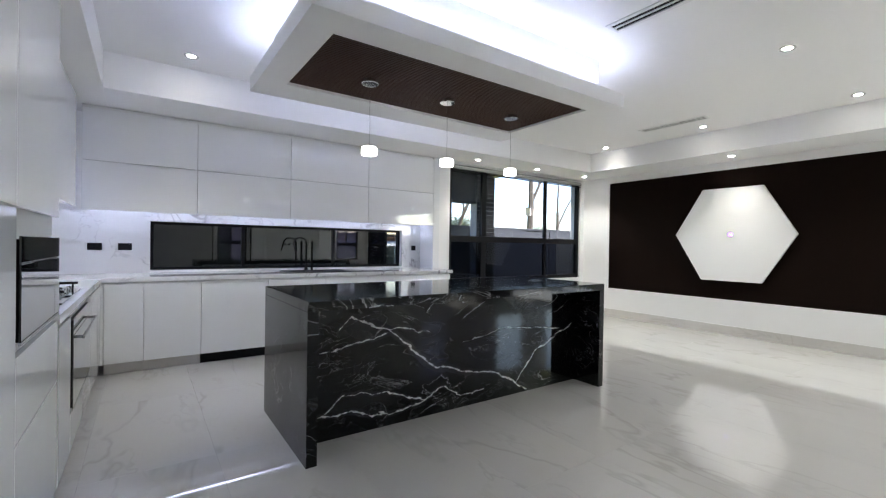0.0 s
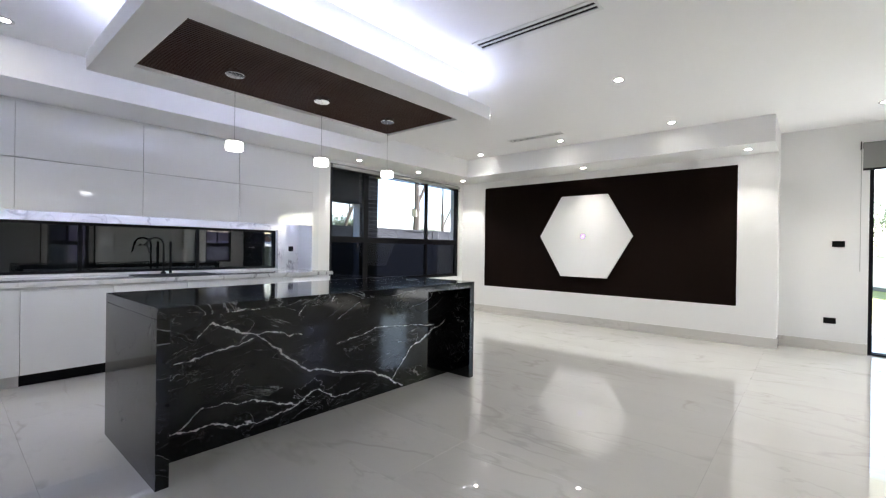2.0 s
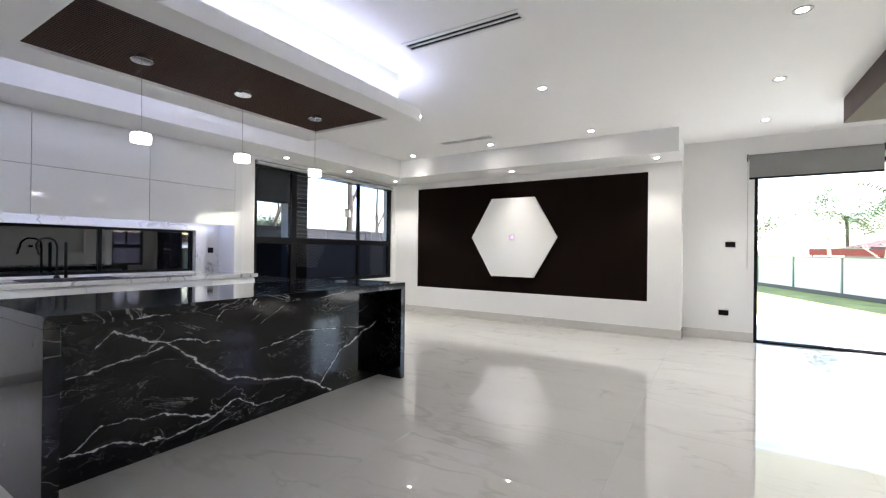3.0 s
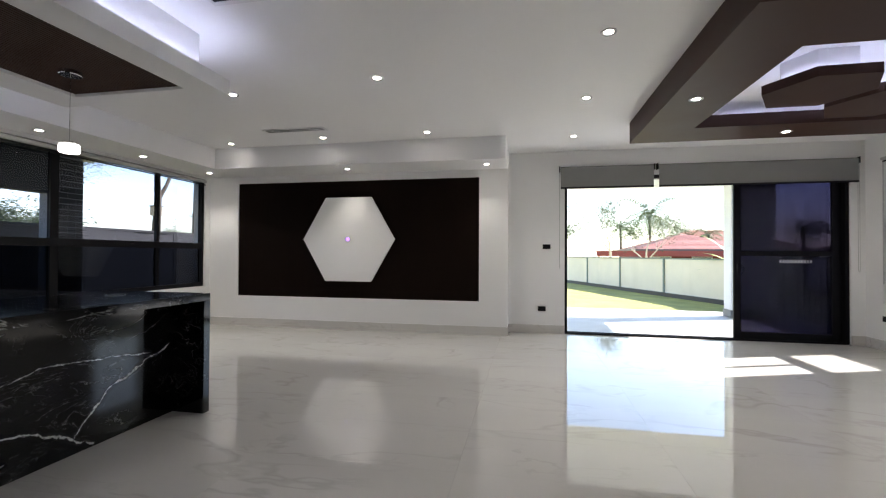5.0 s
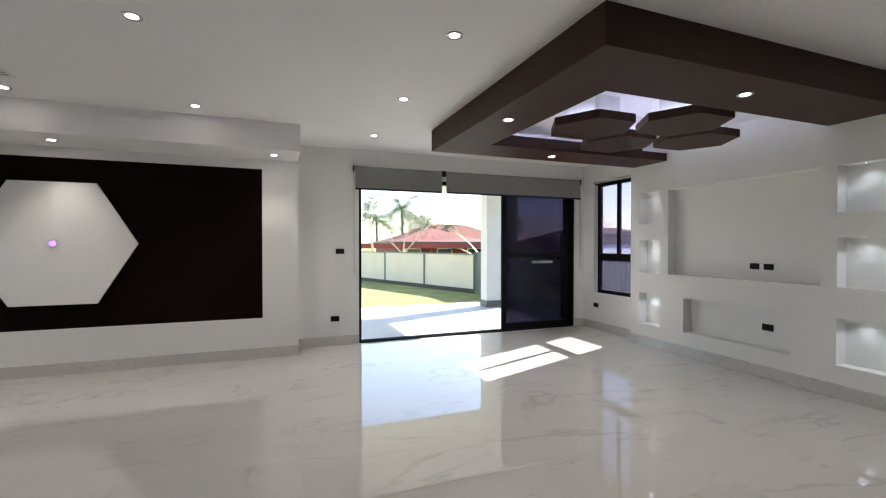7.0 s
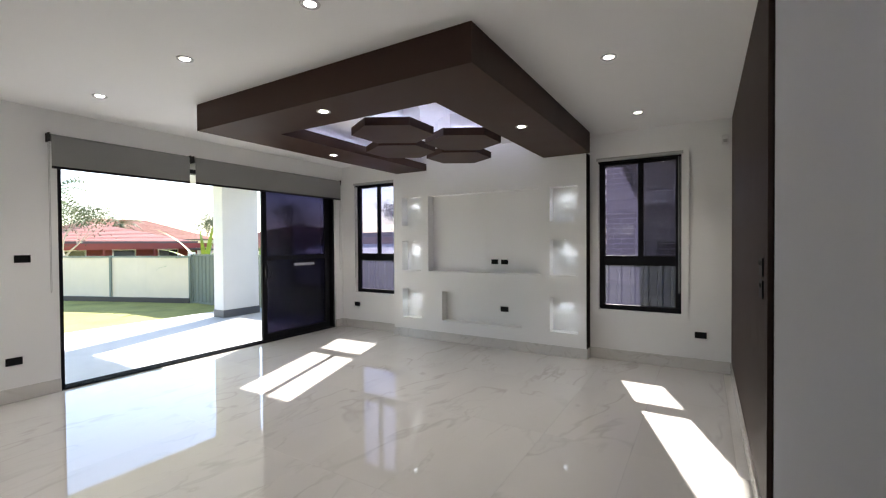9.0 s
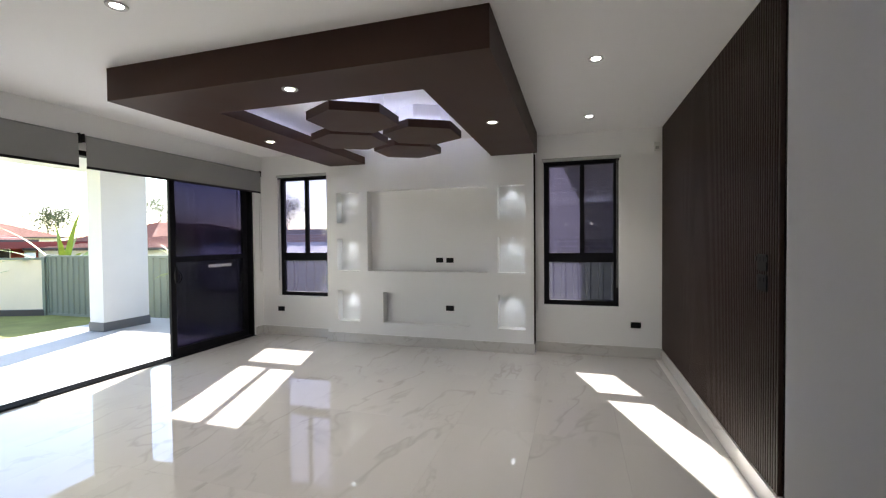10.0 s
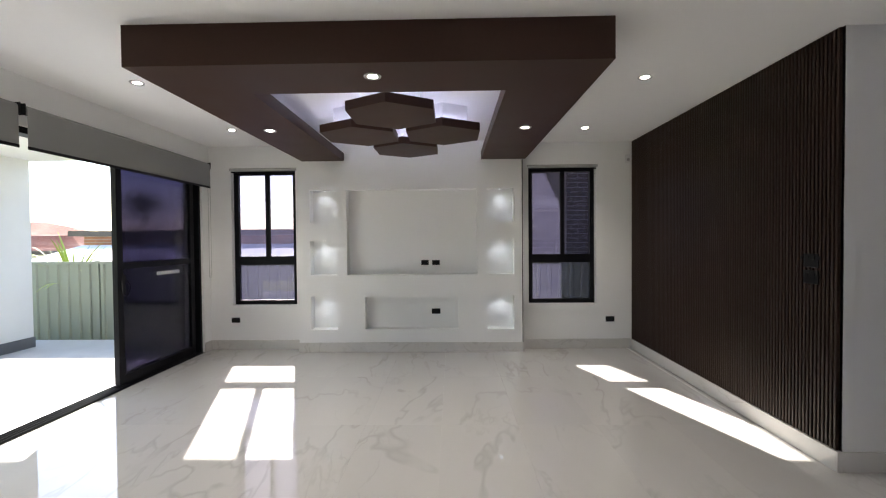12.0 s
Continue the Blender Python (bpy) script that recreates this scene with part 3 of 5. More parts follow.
part("cabinet_body", box(IX0 + 0.061, IX1 - 0.061, 3.112, IY1 - 0.05, 0.06, IH - 0.057), M_GLOSSW, isl, "white gloss cabinet body")
for k in range(4):
    xa = IX0 + 0.063 + k * (IX1 - IX0 - 0.126) / 4
    part("cabinet_door", box(xa + 0.0015, xa + (IX1 - IX0 - 0.126) / 4 - 0.0015, IY1 - 0.048, IY1 - 0.03, 0.08, IH - 0.075, 0.001), M_GLOSSW, isl, "white gloss door")
pop = thing("pop_up_socket", (3.62, 3.33, IH), "round black pop up power socket in the island top", "power socket")
part("cap", lathe([(0.052, 0.0), (0.052, 0.004), (0.046, 0.007)], 28, (3.62, 3.33, IH)), M_BLACKPL, pop, smooth=True)
part("trim_ring", lathe([(0.060, 0.0), (0.060, 0.003), (0.053, 0.003)], 28, (3.62, 3.33, IH + 0.0005)), M_STEEL, pop, "steel ring", True)

# ---- kitchen cabinets ----
BF, BH = 5.34, 0.862
joints = [0.372, 0.66, 1.12, 1.74, 2.36, 2.98, 3.55, 4.10]
for a, b in zip(joints, joints[1:]):
    c = thing("base_cabinet", ((a + b) / 2, 5.7, 0), "handleless white gloss base cabinet under the marble bench", "cabinet", "kitchen base cabinets")
    dish = a == 1.12
    part("carcass", box(a + 0.001, b - 0.001, BF + 0.022, 6.015, 0.10, BH - 0.05), M_WHITEPL, c)
    part("door", box(a + 0.002, b - 0.002, BF, BF + 0.02, 0.10, BH - (0.075 if dish else 0.062), 0.0015), M_GLOSSW, c)
    part("kickboard", box(a + 0.001, b - 0.001, BF + 0.05, BF + 0.065, 0.002, 0.098), M_BLACK if dish else M_SKIRT, c, "black kickboard" if dish else "pale stone kickboard")
UF = 5.66
uj = [0.184, 1.105, 2.045, 3.02, 4.02]
for a, b in zip(uj, uj[1:]):
    c = thing("wall_cabinet", ((a + b) / 2, 5.7, 1.46), "white gloss wall cabinet with two stacked flap doors", "cabinet", "kitchen wall cabinets")
    part("carcass", box(a + 0.001, b - 0.001, UF + 0.022, 6.015, 1.495, 2.438), M_WHITEPL, c)
    part("door", box(a + 0.002, b - 0.002, UF, UF + 0.02, 1.472, 1.922, 0.0015), M_GLOSSW, c)
    part("door", box(a + 0.002, b - 0.002, UF, UF + 0.02, 1.928, 2.405, 0.0015), M_GLOSSW, c)
structure("cabinet_end_panel", box(4.02, 4.12, UF, 6.015, BH + 0.001, 2.438), M_GLOSSW, "white gloss end panel")
# west run
WF = 0.353
wj = [3.06, 3.45, 4.40, 5.325]
structure("corner_filler", box(0.333, 0.370, 5.327, 5.36, 0.10, BH - 0.062), M_GLOSSW, "narrow white gloss corner filler")
for k, (a, b) in enumerate(zip(wj, wj[1:])):
    c = thing("base_cabinet", (0.1, (a + b) / 2, 0), "white gloss base cabinet with a built in oven" if k == 1 else "handleless white gloss base cabinet beside the oven", "cabinet", "kitchen base cabinets")
    part("carcass", box(-0.245, WF - 0.022, a + 0.001, b - 0.001, 0.10, BH - 0.05), M_WHITEPL, c)
    if k == 1:
        part("drawer", box(WF - 0.02, WF, a + 0.002, b - 0.002, 0.10, 0.292, 0.001), M_GLOSSW, c)
    else:
        part("door", box(WF - 0.02, WF, a + 0.002, b - 0.002, 0.10, BH - 0.062, 0.0015), M_GLOSSW, c)
    part("kickboard", box(WF - 0.065, WF - 0.05, a + 0.001, b - 0.001, 0.002, 0.098), M_SKIRT, c, "pale stone kickboard")
    u = thing("wall_cabinet", (0, (a + b) / 2, 1.46), "white gloss wall cabinet above the hob", "cabinet", "kitchen wall cabinets")
    b2 = min(b, 5.66)
    part("carcass", box(-0.245, 0.158, a + 0.001, b2 - 0.001, 1.495, 2.438), M_WHITEPL, u)
    part("door", box(0.16, 0.18, a + 0.002, b2 - 0.002, 1.472, 2.405, 0.0015), M_GLOSSW, u)


def oven(name, y0, y1, z0, z1, x, label, cat, handle=True):
    o = thing(name, (x, (y0 + y1) / 2, z0), label, cat)
    part("body", box(x - 0.40, x - 0.001, y0 + 0.01, y1 - 0.01, z0 + 0.01, z1 - 0.01), M_BLACKPL, o)
    part("door_glass", box(x, x + 0.006, y0, y1, z0 + 0.012, z1 - 0.085, 0.002), M_OVEN, o, "glossy black door glass")
    part("control_panel", box(x, x + 0.006, y0, y1, z1 - 0.082, z1, 0.002), M_OVEN, o, "glossy black control panel")
    part("bottom_trim", box(x, x + 0.006, y0, y1, z0, z0 + 0.010), M_STEEL, o, "steel trim")
    if not handle:
        return o
    bm = bmesh.new()
    zc = z1 - 0.11
    add_box(bm, x + 0.035, x + 0.048, y0 + 0.04, y1 - 0.04, zc, zc + 0.014, 0.003)
    part("handle", bm, M_STEEL, o, "steel bar handle")
    for yy in (y0 + 0.07, y1 - 0.085):
        part("bracket", box(x + 0.006, x + 0.036, yy, yy + 0.015, zc, zc + 0.014), M_STEEL, o, "steel bracket")
    return o


oven("oven", 3.50, 4.39, 0.30, 0.775, WF, "wide black glass oven with a steel handle under the bench", "oven")
# tall tower
tw = thing("tall_cabinet", (0.05, 2.1, 0), "tall white gloss cabinet housing a black microwave oven", "cabinet")
part("carcass", box(-0.245, 0.328, 1.2, 3.058, 0.10, 2.438), M_WHITEPL, tw)
for y0, y1 in ((1.2, 1.74), (1.74, 2.30)):
    for z0, z1 in ((0.10, 1.28), (1.286, 2.425)):
        part("door", box(0.33, 0.35, y0 + 0.002, y1 - 0.002, z0, z1, 0.0015), M_GLOSSW, tw)
part("door", box(0.33, 0.35, 2.302, 3.058, 1.285, 2.425, 0.0015), M_GLOSSW, tw)
part("drawer", box(0.33, 0.35, 2.302, 3.058, 0.10, 0.575, 0.0015), M_GLOSSW, tw)
part("drawer", box(0.33, 0.35, 2.302, 3.058, 0.581, 0.84, 0.0015), M_GLOSSW, tw)
part("kickboard", box(0.285, 0.30, 1.2, 3.058, 0.002, 0.098), M_SKIRT, tw, "pale stone kickboard")
oven("microwave", 2.33, 3.035, 0.87, 1.20, 0.35, "built in black glass microwave oven in the tall cabinet", "microwave", False)

bench = thing("worktop", (2.0, 5.6, BH), "white marble worktop with soft grey veins around the kitchen", "worktop")
part("long_run", box(WF + 0.004, 4.14, BF - 0.004, 6.015, BH - 0.045, BH, 0.001), M_BENCH, bench)
part("short_run", box(-0.245, WF + 0.004, 3.062, 6.015, BH - 0.045, BH, 0.001), M_BENCH, bench)
sp = thing("splashback", (1.9, 5.89, BH), "white marble splashback with grey veins", "splashback")
bm = bmesh.new()
slab_with_holes(bm, "y", 6.002, 6.016, -0.24, 4.018, BH + 0.002, 1.488, [(WS[0], WS[1], BH + 0.002, WS[3])])
part("rear_slab", bm, M_BENCH, sp)
part("side_slab", box(-0.246, -0.234, 3.062, 6.0, BH + 0.002, 1.488), M_BENCH, sp)
strip = thing("under_cabinet_light", (2.0, 5.6, 1.452), "thin cool white led strip under the wall cabinets", "led strip")
part("diffuser", box(0.2, 4.0, 5.864, 5.872, 1.486, 1.4895), E_STRIP, strip)
part("diffuser", box(0.0, 0.015, 3.1, 5.8, 1.483, 1.4895), E_STRIP, strip)


# ---- windows and doors ----
def window(name, axis, a, u0, u1, z0, z1, glassmat, label, bars, fw=0.06, thick=0.06):
    """Frame in the plane axis = a, with inner bars: ('v', u, za, zb) or ('h', z, ua, ub)."""
    w = thing(name, (a, (u0 + u1) / 2, z0) if axis == "x" else ((u0 + u1) / 2, a, z0), label, "window", kind="structure")

    def b(ua, ub, za, zb, half):
        if axis == "x":
            return box(a - half, a + half, ua, ub, za, zb, 0.002)
        return box(ua, ub, a - half, a + half, za, zb, 0.002)
    h = thick / 2
    part("frame_head", b(u0, u1, z1 - fw, z1, h), M_BLACK, w)
    part("frame_sill", b(u0, u1, z0, z0 + fw, h), M_BLACK, w)
    part("frame_jamb", b(u0, u0 + fw, z0 + fw, z1 - fw, h), M_BLACK, w)
    part("frame_jamb", b(u1 - fw, u1, z0 + fw, z1 - fw, h), M_BLACK, w)
    for k, p, q, r, wd in bars:
        if k == "v":
            part("mullion", b(p - wd / 2, p + wd / 2, q, r, h * 0.8), M_BLACK, w)
        else:
            part("transom", b(q, r, p - wd / 2, p + wd / 2, h * 0.9), M_BLACK, w)
    return w


def pane(w, axis, a, u0, u1, z0, z1, m):
    bm = box(a - 0.003, a + 0.003, u0, u1, z0, z1) if axis == "x" else box(u0, u1, a - 0.003, a + 0.003, z0, z1)
    p = part("pane", bm, m, w, "tinted glass pane")
    p.visible_shadow = False
    return p


for k, (u0, u1, z0, z1) in enumerate((W2, W3)):
    nm = "window_%d" % (k + 1)
    mid = (u0 + u1) / 2 - 0.02
    w = window(nm, "y", -4.02, u0, u1, z0, z1, G_TINT, "black aluminium window with a sliding upper sash and tinted glass",
               [("h", 1.20, u0 + 0.045, u1 - 0.045, 0.115), ("v", mid, 1.25, z1 - 0.045, 0.055)])
    pane(w, "y", -4.02, u0 + 0.045, u1 - 0.045, z0 + 0.045, 1.15, G_TINT)
    pane(w, "y", -4.02, u0 + 0.045, mid - 0.023, 1.25, z1 - 0.045, G_TINT)
    pane(w, "y", -4.02, mid + 0.023, u1 - 0.045, 1.25, z1 - 0.045, G_TINT)
    part("window_sill", box(u0 + 0.001, u1 - 0.001, -3.985, -3.932, z0 - 0.012, z0 + 0.002, 0.001), M_PAINT, w, "white sill")
    lx = u0 + 0.03
    part("latch", box(lx - 0.012, lx + 0.012, -3.99, -3.962, 1.66, 1.74, 0.003), M_BLACKPL, w, "black latch")
    # raised plaster border
    aw = 0.075
    bm = bmesh.new()
    ur = u1 + aw
    for bb in ((u0 - aw, ur, z1 + 0.001, z1 + 0.001 + aw), (u0 - aw, ur, z0 - aw - 0.013, z0 - 0.013),
               (u0 - aw, u0 - 0.001, z0 - 0.013, z1 + 0.001), (u1 + 0.001, ur, z0 - 0.013, z1 + 0.001)):
        add_box(bm, bb[0], bb[1], -3.94, -3.920, bb[2], bb[3])
    bmesh.ops.translate(bm, verts=bm.verts[:], vec=(0, 0, 0))
    part("architrave", bm, M_PAINT, w, "white raised border")
    bl = thing("roller_blind", ((u0 + u1) / 2, -3.96, z1), "rolled up grey roller blind at the top of the window", "blind", "small roller blinds")
    bm = bmesh.new()
    add_tube(bm, [(u0 - 0.02, -3.935, z1 + 0.004), (u1 + 0.02, -3.935, z1 + 0.004)], 0.024, 14)
    part("roll", bm, M_LIGHTFAB, bl, smooth=True)
    part("bottom_rail", box(u0 - 0.015, u1 + 0.015, -3.935, -3.922, z1 - 0.040, z1 - 0.022, 0.002), M_BLACK, bl, "black bottom rail")
    cx = u1 - 0.012 if k == 0 else u0 + 0.012
    bm = bmesh.new()
    add_tube(bm, [(cx, -3.925, z1 - 0.03), (cx, -3.925, 0.85), (cx + 0.012, -3.925, 0.84), (cx + 0.014, -3.925, z1 - 0.03)], 0.0025, 5)
    part("chain", bm, M_LIGHTFAB, bl, "thin bead chain")

# wide north window
u0, u1, z0, z1 = WN
w = window("window_3", "y", 5.76, u0, u1, z0, z1, G_TINT, "wide black aluminium window with dark tinted glass",
           [("h", 1.30, u0 + 0.045, u1 - 0.045, 0.09), ("v", 5.02, z0 + 0.045, z1 - 0.045, 0.09), ("v", 6.42, z0 + 0.045, z1 - 0.045, 0.05)])
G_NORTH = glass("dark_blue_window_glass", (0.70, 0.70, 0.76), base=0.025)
# lower panes: darker tint holds the shade lying on the fence behind
G_LOWER = glass("shade_darkened_window_glass", (0.16, 0.17, 0.21), base=0.02)
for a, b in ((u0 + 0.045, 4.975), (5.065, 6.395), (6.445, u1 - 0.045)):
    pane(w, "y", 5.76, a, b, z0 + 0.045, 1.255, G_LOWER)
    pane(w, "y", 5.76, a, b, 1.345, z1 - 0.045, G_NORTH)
part("latch", box(7.235, 7.26, 5.705, 5.728, 1.66, 1.75, 0.003), M_BLACKPL, w, "black latch")
bl = thing("roller_blind", (5.8, 5.72, 2.4), "rolled up pale roller blind above the wide window", "blind", "small roller blinds")
bm = bmesh.new()
add_tube(bm, [(4.35, 5.69, 2.36), (7.29, 5.69, 2.36)], 0.026, 14)
part("roll", bm, M_LIGHTFAB, bl, smooth=True)
part("bottom_rail", box(4.35, 7.29, 5.685, 5.697, 2.295, 2.315, 0.002), M_BLACK, bl, "black bottom rail")

# splashback window
u0, u1, z0, z1 = WS
w = window("window_4", "y", 6.10, u0, u1, z0, z1, G_DARK, "long low black framed window with very dark glass",
           [("v", 1.62, z0 + 0.03, z1 - 0.03, 0.035), ("v", 2.72, z0 + 0.03, z1 - 0.03, 0.035)], fw=0.03)
for a, b in ((u0 + 0.03, 1.602), (1.638, 2.702), (2.738, u1 - 0.03)):
    pane(w, "y", 6.10, a, b, z0 + 0.03, z1 - 0.03, G_DARK)

# sliding door
DX = 7.86
d = thing("door_1", (DX, -1.92, 0), "black aluminium sliding door standing half open onto the patio", "sliding door", kind="structure")
part("frame_head", box(7.81, 7.93, SL[0], SL[1], 2.31, 2.36), M_BLACK, d)
part("frame_jamb", box(7.81, 7.93, SL[1] - 0.04, SL[1], 0.0, 2.31), M_BLACK, d)
part("frame_jamb", box(7.81, 7.93, SL[0], SL[0] + 0.04, 0.0, 2.31), M_BLACK, d)
bm = bmesh.new()
add_box(bm, 7.781, 7.95, SL[0], SL[1], -0.012, 0.003)
for xx in (7.79, 7.83, 7.87, 7.91):
    add_box(bm, xx, xx + 0.006, SL[0] + 0.04, SL[1] - 0.04, 0.003, 0.022)
part("track", bm, M_BLACK, d, "black grooved track")


def leaf(x, y0, y1, name, rails, m):
    bm = bmesh.new()
    sw = 0.075
    add_box(bm, x - 0.018, x + 0.018, y0, y0 + sw, 0.024, 2.308, 0.003)
    add_box(bm, x - 0.018, x + 0.018, y1 - sw, y1, 0.024, 2.308, 0.003)
    add_box(bm, x - 0.016, x + 0.016, y0 + sw, y1 - sw, 0.024, 0.115)
    add_box(bm, x - 0.016, x + 0.016, y0 + sw, y1 - sw, 2.235, 2.308)
    for z, h in rails:
        add_box(bm, x - 0.016, x + 0.016, y0 + sw, y1 - sw, z - h / 2, z + h / 2)
    part(name, bm, M_BLACK, d)
    zs = [0.115] + [v for z, h in sorted(rails) for v in (z - h / 2, z + h / 2)] + [2.235]
    for za, zb in zip(zs[::2], zs[1::2]):
        p = part("pane", box(x - 0.003, x + 0.003, y0 + sw, y1 - sw, za, zb), m, d, "dark tinted glass pane")


leaf(7.90, -3.73, -2.42, "fixed_leaf_frame", [(1.22, 0.07)], G_DOOR)
leaf(7.85, -3.66, -2.38, "sliding_leaf_frame", [(1.22, 0.06)], glass("grey_screen_door_mesh", (0.70, 0.70, 0.76), 0.15, 0.01))
hd = part("door_handle", box(7.800, 7.812, -2.445, -2.415, 0.93, 1.13, 0.004), M_BLACKPL, d, "black pull handle")
bm = bmesh.new()
add_tube(bm, [(7.80, -2.452 - 0.045 * math.sin(math.pi * k / 10), 1.08 - 0.016 * k) for k in range(11)], 0.007, 8)
part("pull_loop", bm, M_BLACKPL, hd, "curved black pull", True)
part("lock_plate", box(7.812, 7.832, -2.45, -2.41, 0.97, 1.07, 0.003), M_STEEL, hd, "steel lock plate")

tag = thing("vent_label", (7.828, -3.15, 1.12), "row of short white bars fixed on the sliding door", "label")
for k in range(11):
    yy = -3.34 + 0.037 * k
    part("bar", box(7.826, 7.8335, yy, yy + 0.018, 1.090, 1.128), M_WHITEPL, tag)

# large roller blinds over the door
for (y0, y1) in ((-1.315, 0.014), (-3.83, -1.345)):
    bl = thing("roller_blind", (7.72, (y0 + y1) / 2, 2.4), "wide grey roller blind half drawn above the sliding door", "blind", "door roller blinds")
    bm = bmesh.new()
    add_tube(bm, [(7.725, y0 + 0.02, 2.462), (7.725, y1 - 0.02, 2.462)], 0.036, 16)
    part("roll", bm, M_GREYFAB, bl, smooth=True)
    part("fabric", box(7.690, 7.693, y0 + 0.02, y1 - 0.02, 2.19, 2.462), M_GREYFAB, bl)
    part("bottom_rail", box(7.685, 7.698, y0 + 0.02, y1 - 0.02, 2.165, 2.19, 0.003), M_BLACK, bl, "black bottom rail")
    for yy in (y0, y1 - 0.008):
        part("bracket", box(7.69, 7.778, yy, yy + 0.008, 2.42, 2.505), M_BLACKPL, bl, "dark end bracket")
    cy = y0 + 0.006 if y0 < -2 else y1 - 0.006
    bm = bmesh.new()
    add_tube(bm, [(7.70, cy, 2.44), (7.70, cy, 1.0), (7.715, cy, 0.98), (7.73, cy, 1.0), (7.73, cy, 2.44)], 0.0025, 5)
    part("chain", bm, M_LIGHTFAB, bl, "thin bead chain")

# ---- lights ----
spotd = bpy.data.lights.new("downlight_beam", "SPOT")
spotd.energy, spotd.spot_size, spotd.spot_blend, spotd.color, spotd.shadow_soft_size = 4.4, radians(95), 0.7, (1.0, 0.95, 0.87), 0.03
soft_beam = spotd.copy()
soft_beam.energy = 1.1
dl_src = None


def downlight(x, y, z, beam=None):
    global dl_src
    if dl_src is None:
        o = thing("downlight", (x, y, z), "round white recessed downlight, switched on", "downlight", "ceiling downlights")
        part("trim_ring", lathe([(0.056, -0.001), (0.053, -0.007), (0.034, -0.004), (0.031, -0.001)], 28, (x, y, z)), M_RING, o, "pale grey ring", True)
        part("diffuser", lathe([(0.032, -0.0015), (0.032, -0.003)], 24, (x, y, z)), E_DOWN, o, "glowing lens")
        dl_src = o
    else:
        o = copy_thing(dl_src, pose(x, y, z))
    lp = new("downlight_beam", spotd if beam is None else beam)
    lp.parent = o
    lp.location = (0, 0, -0.01)


for x, y in ((4.68, 1.79), (6.41, 1.74), (6.43, 3.18), (6.50, 4.62), (5.51, -0.09), (6.92, -0.11), (4.22, -0.07), (4.81, 3.32),
             (2.96, -1.66), (2.96, -3.21), (7.02, -1.6), (7.02, -3.09), (0.97, 4.74), (2.95, 1.0)):
    downlight(x, y, CEIL)
for x, y in ((5.0, -0.90), (6.2, -2.19), (3.82, -2.20)):
    downlight(x, y, BZ)
for x, y in SOFN:
    downlight(x, y, SOFZ)
for x, y in ((7.05, 3.1), (7.05, 1.04)):
    downlight(x, y, BKZ, soft_beam)
nsd = bpy.data.lights.new("niche_beam", "SPOT")
nsd.energy, nsd.spot_size, nsd.spot_blend, nsd.color, nsd.shadow_soft_size = 0.20, radians(150), 1.0, (0.80, 0.90, 1.0), 0.03
nl = None
for (a, b, c, e) in NICHES[:6]:
    x = (a + b) / 2
    if nl is None:
        nl = thing("niche_light", (x, -3.835, e), "tiny recessed spotlight in the top of a wall niche", "spotlight", "niche spotlights")
        part("ring", lathe([(0.020, -0.001), (0.019, -0.004), (0.012, -0.004)], 18, (x, -3.835, e)), M_CHROME, nl, "chrome ring", True)
        part("lens", lathe([(0.008, -0.002), (0.007, -0.005)], 16, (x, -3.835, e)), E_NICHE, nl, "glowing lens")
        o = nl
    else:
        o = copy_thing(nl, pose(x, -3.835, e))
    lp = new("niche_beam", nsd)
    lp.parent = o
    lp.location = (0, 0.0, -0.04)

# pendants
pn = None
for x in PENDX:
    py = 3.42
    if pn is None:
        pn = thing("pendant_lamp", (x, py, CZ + 0.02), "slim pendant with a chrome plate and a glowing crystal shade", "pendant lamp", "kitchen pendants")
        part("ceiling_plate", lathe([(0.062, 0.0), (0.062, -0.022), (0.058, -0.027)], 28, (x, py, CZ + 0.02)), M_CHROME, pn, "chrome ceiling plate", True)
        part("cord", lathe([(0.0015, -0.027), (0.0015, -0.46)], 6, (x, py, CZ + 0.02)), M_STEEL, pn, "thin cord")
        part("cap", lathe([(0.012, -0.455), (0.030, -0.460), (0.030, -0.475)], 20, (x, py, CZ + 0.02)), M_CHROME, pn, "chrome cap", True)
        prof = [(0.050, -0.476), (0.052, -0.482), (0.054, -0.500), (0.054, -0.524), (0.050, -0.532), (0.042, -0.532)]
        bm = bmesh.new()
        n = 32
        add_ring(bm, [[(x + r * (1 + 0.05 * (k % 2)) * math.cos(2 * math.pi * k / n), py + r * (1 + 0.05 * (k % 2)) * math.sin(2 * math.pi * k / n), CZ + 0.02 + z)
                       for k in range(n)] for r, z in prof])
        part("shade", bm, E_PEND, pn, "glowing ribbed crystal shade")
        o = pn
    else:
        o = copy_thing(pn, pose(x, py, CZ + 0.02))


# ---- vents, sockets ----
def vent(x, y0, y1):
    v = thing("ceiling_vent", (x, (y0 + y1) / 2, CEIL), "long white linear air vent with two dark slots", "air vent", "linear ceiling vents")
    bm = bmesh.new()
    W = 0.075
    for a, b in ((-W, -0.042), (-0.008, 0.008), (0.042, W)):
        add_box(bm, x + a, x + b, y0, y1, CEIL - 0.008, CEIL - 0.0005, 0.001)
    add_box(bm, x - 0.042, x + 0.042, y0, y0 + 0.02, CEIL - 0.0075, CEIL - 0.0005)
    add_box(bm, x - 0.042, x + 0.042, y1 - 0.02, y1, CEIL - 0.0075, CEIL - 0.0005)
    part("frame", bm, M_WHITEPL, v)
    part("slot", box(x - 0.041, x + 0.041, y0 + 0.021, y1 - 0.021, CEIL - 0.002, CEIL - 0.0008), M_DARKGAP, v, "black slot")


vent(3.36, 1.47, 2.41)
vent(6.03, 2.95, 3.77)


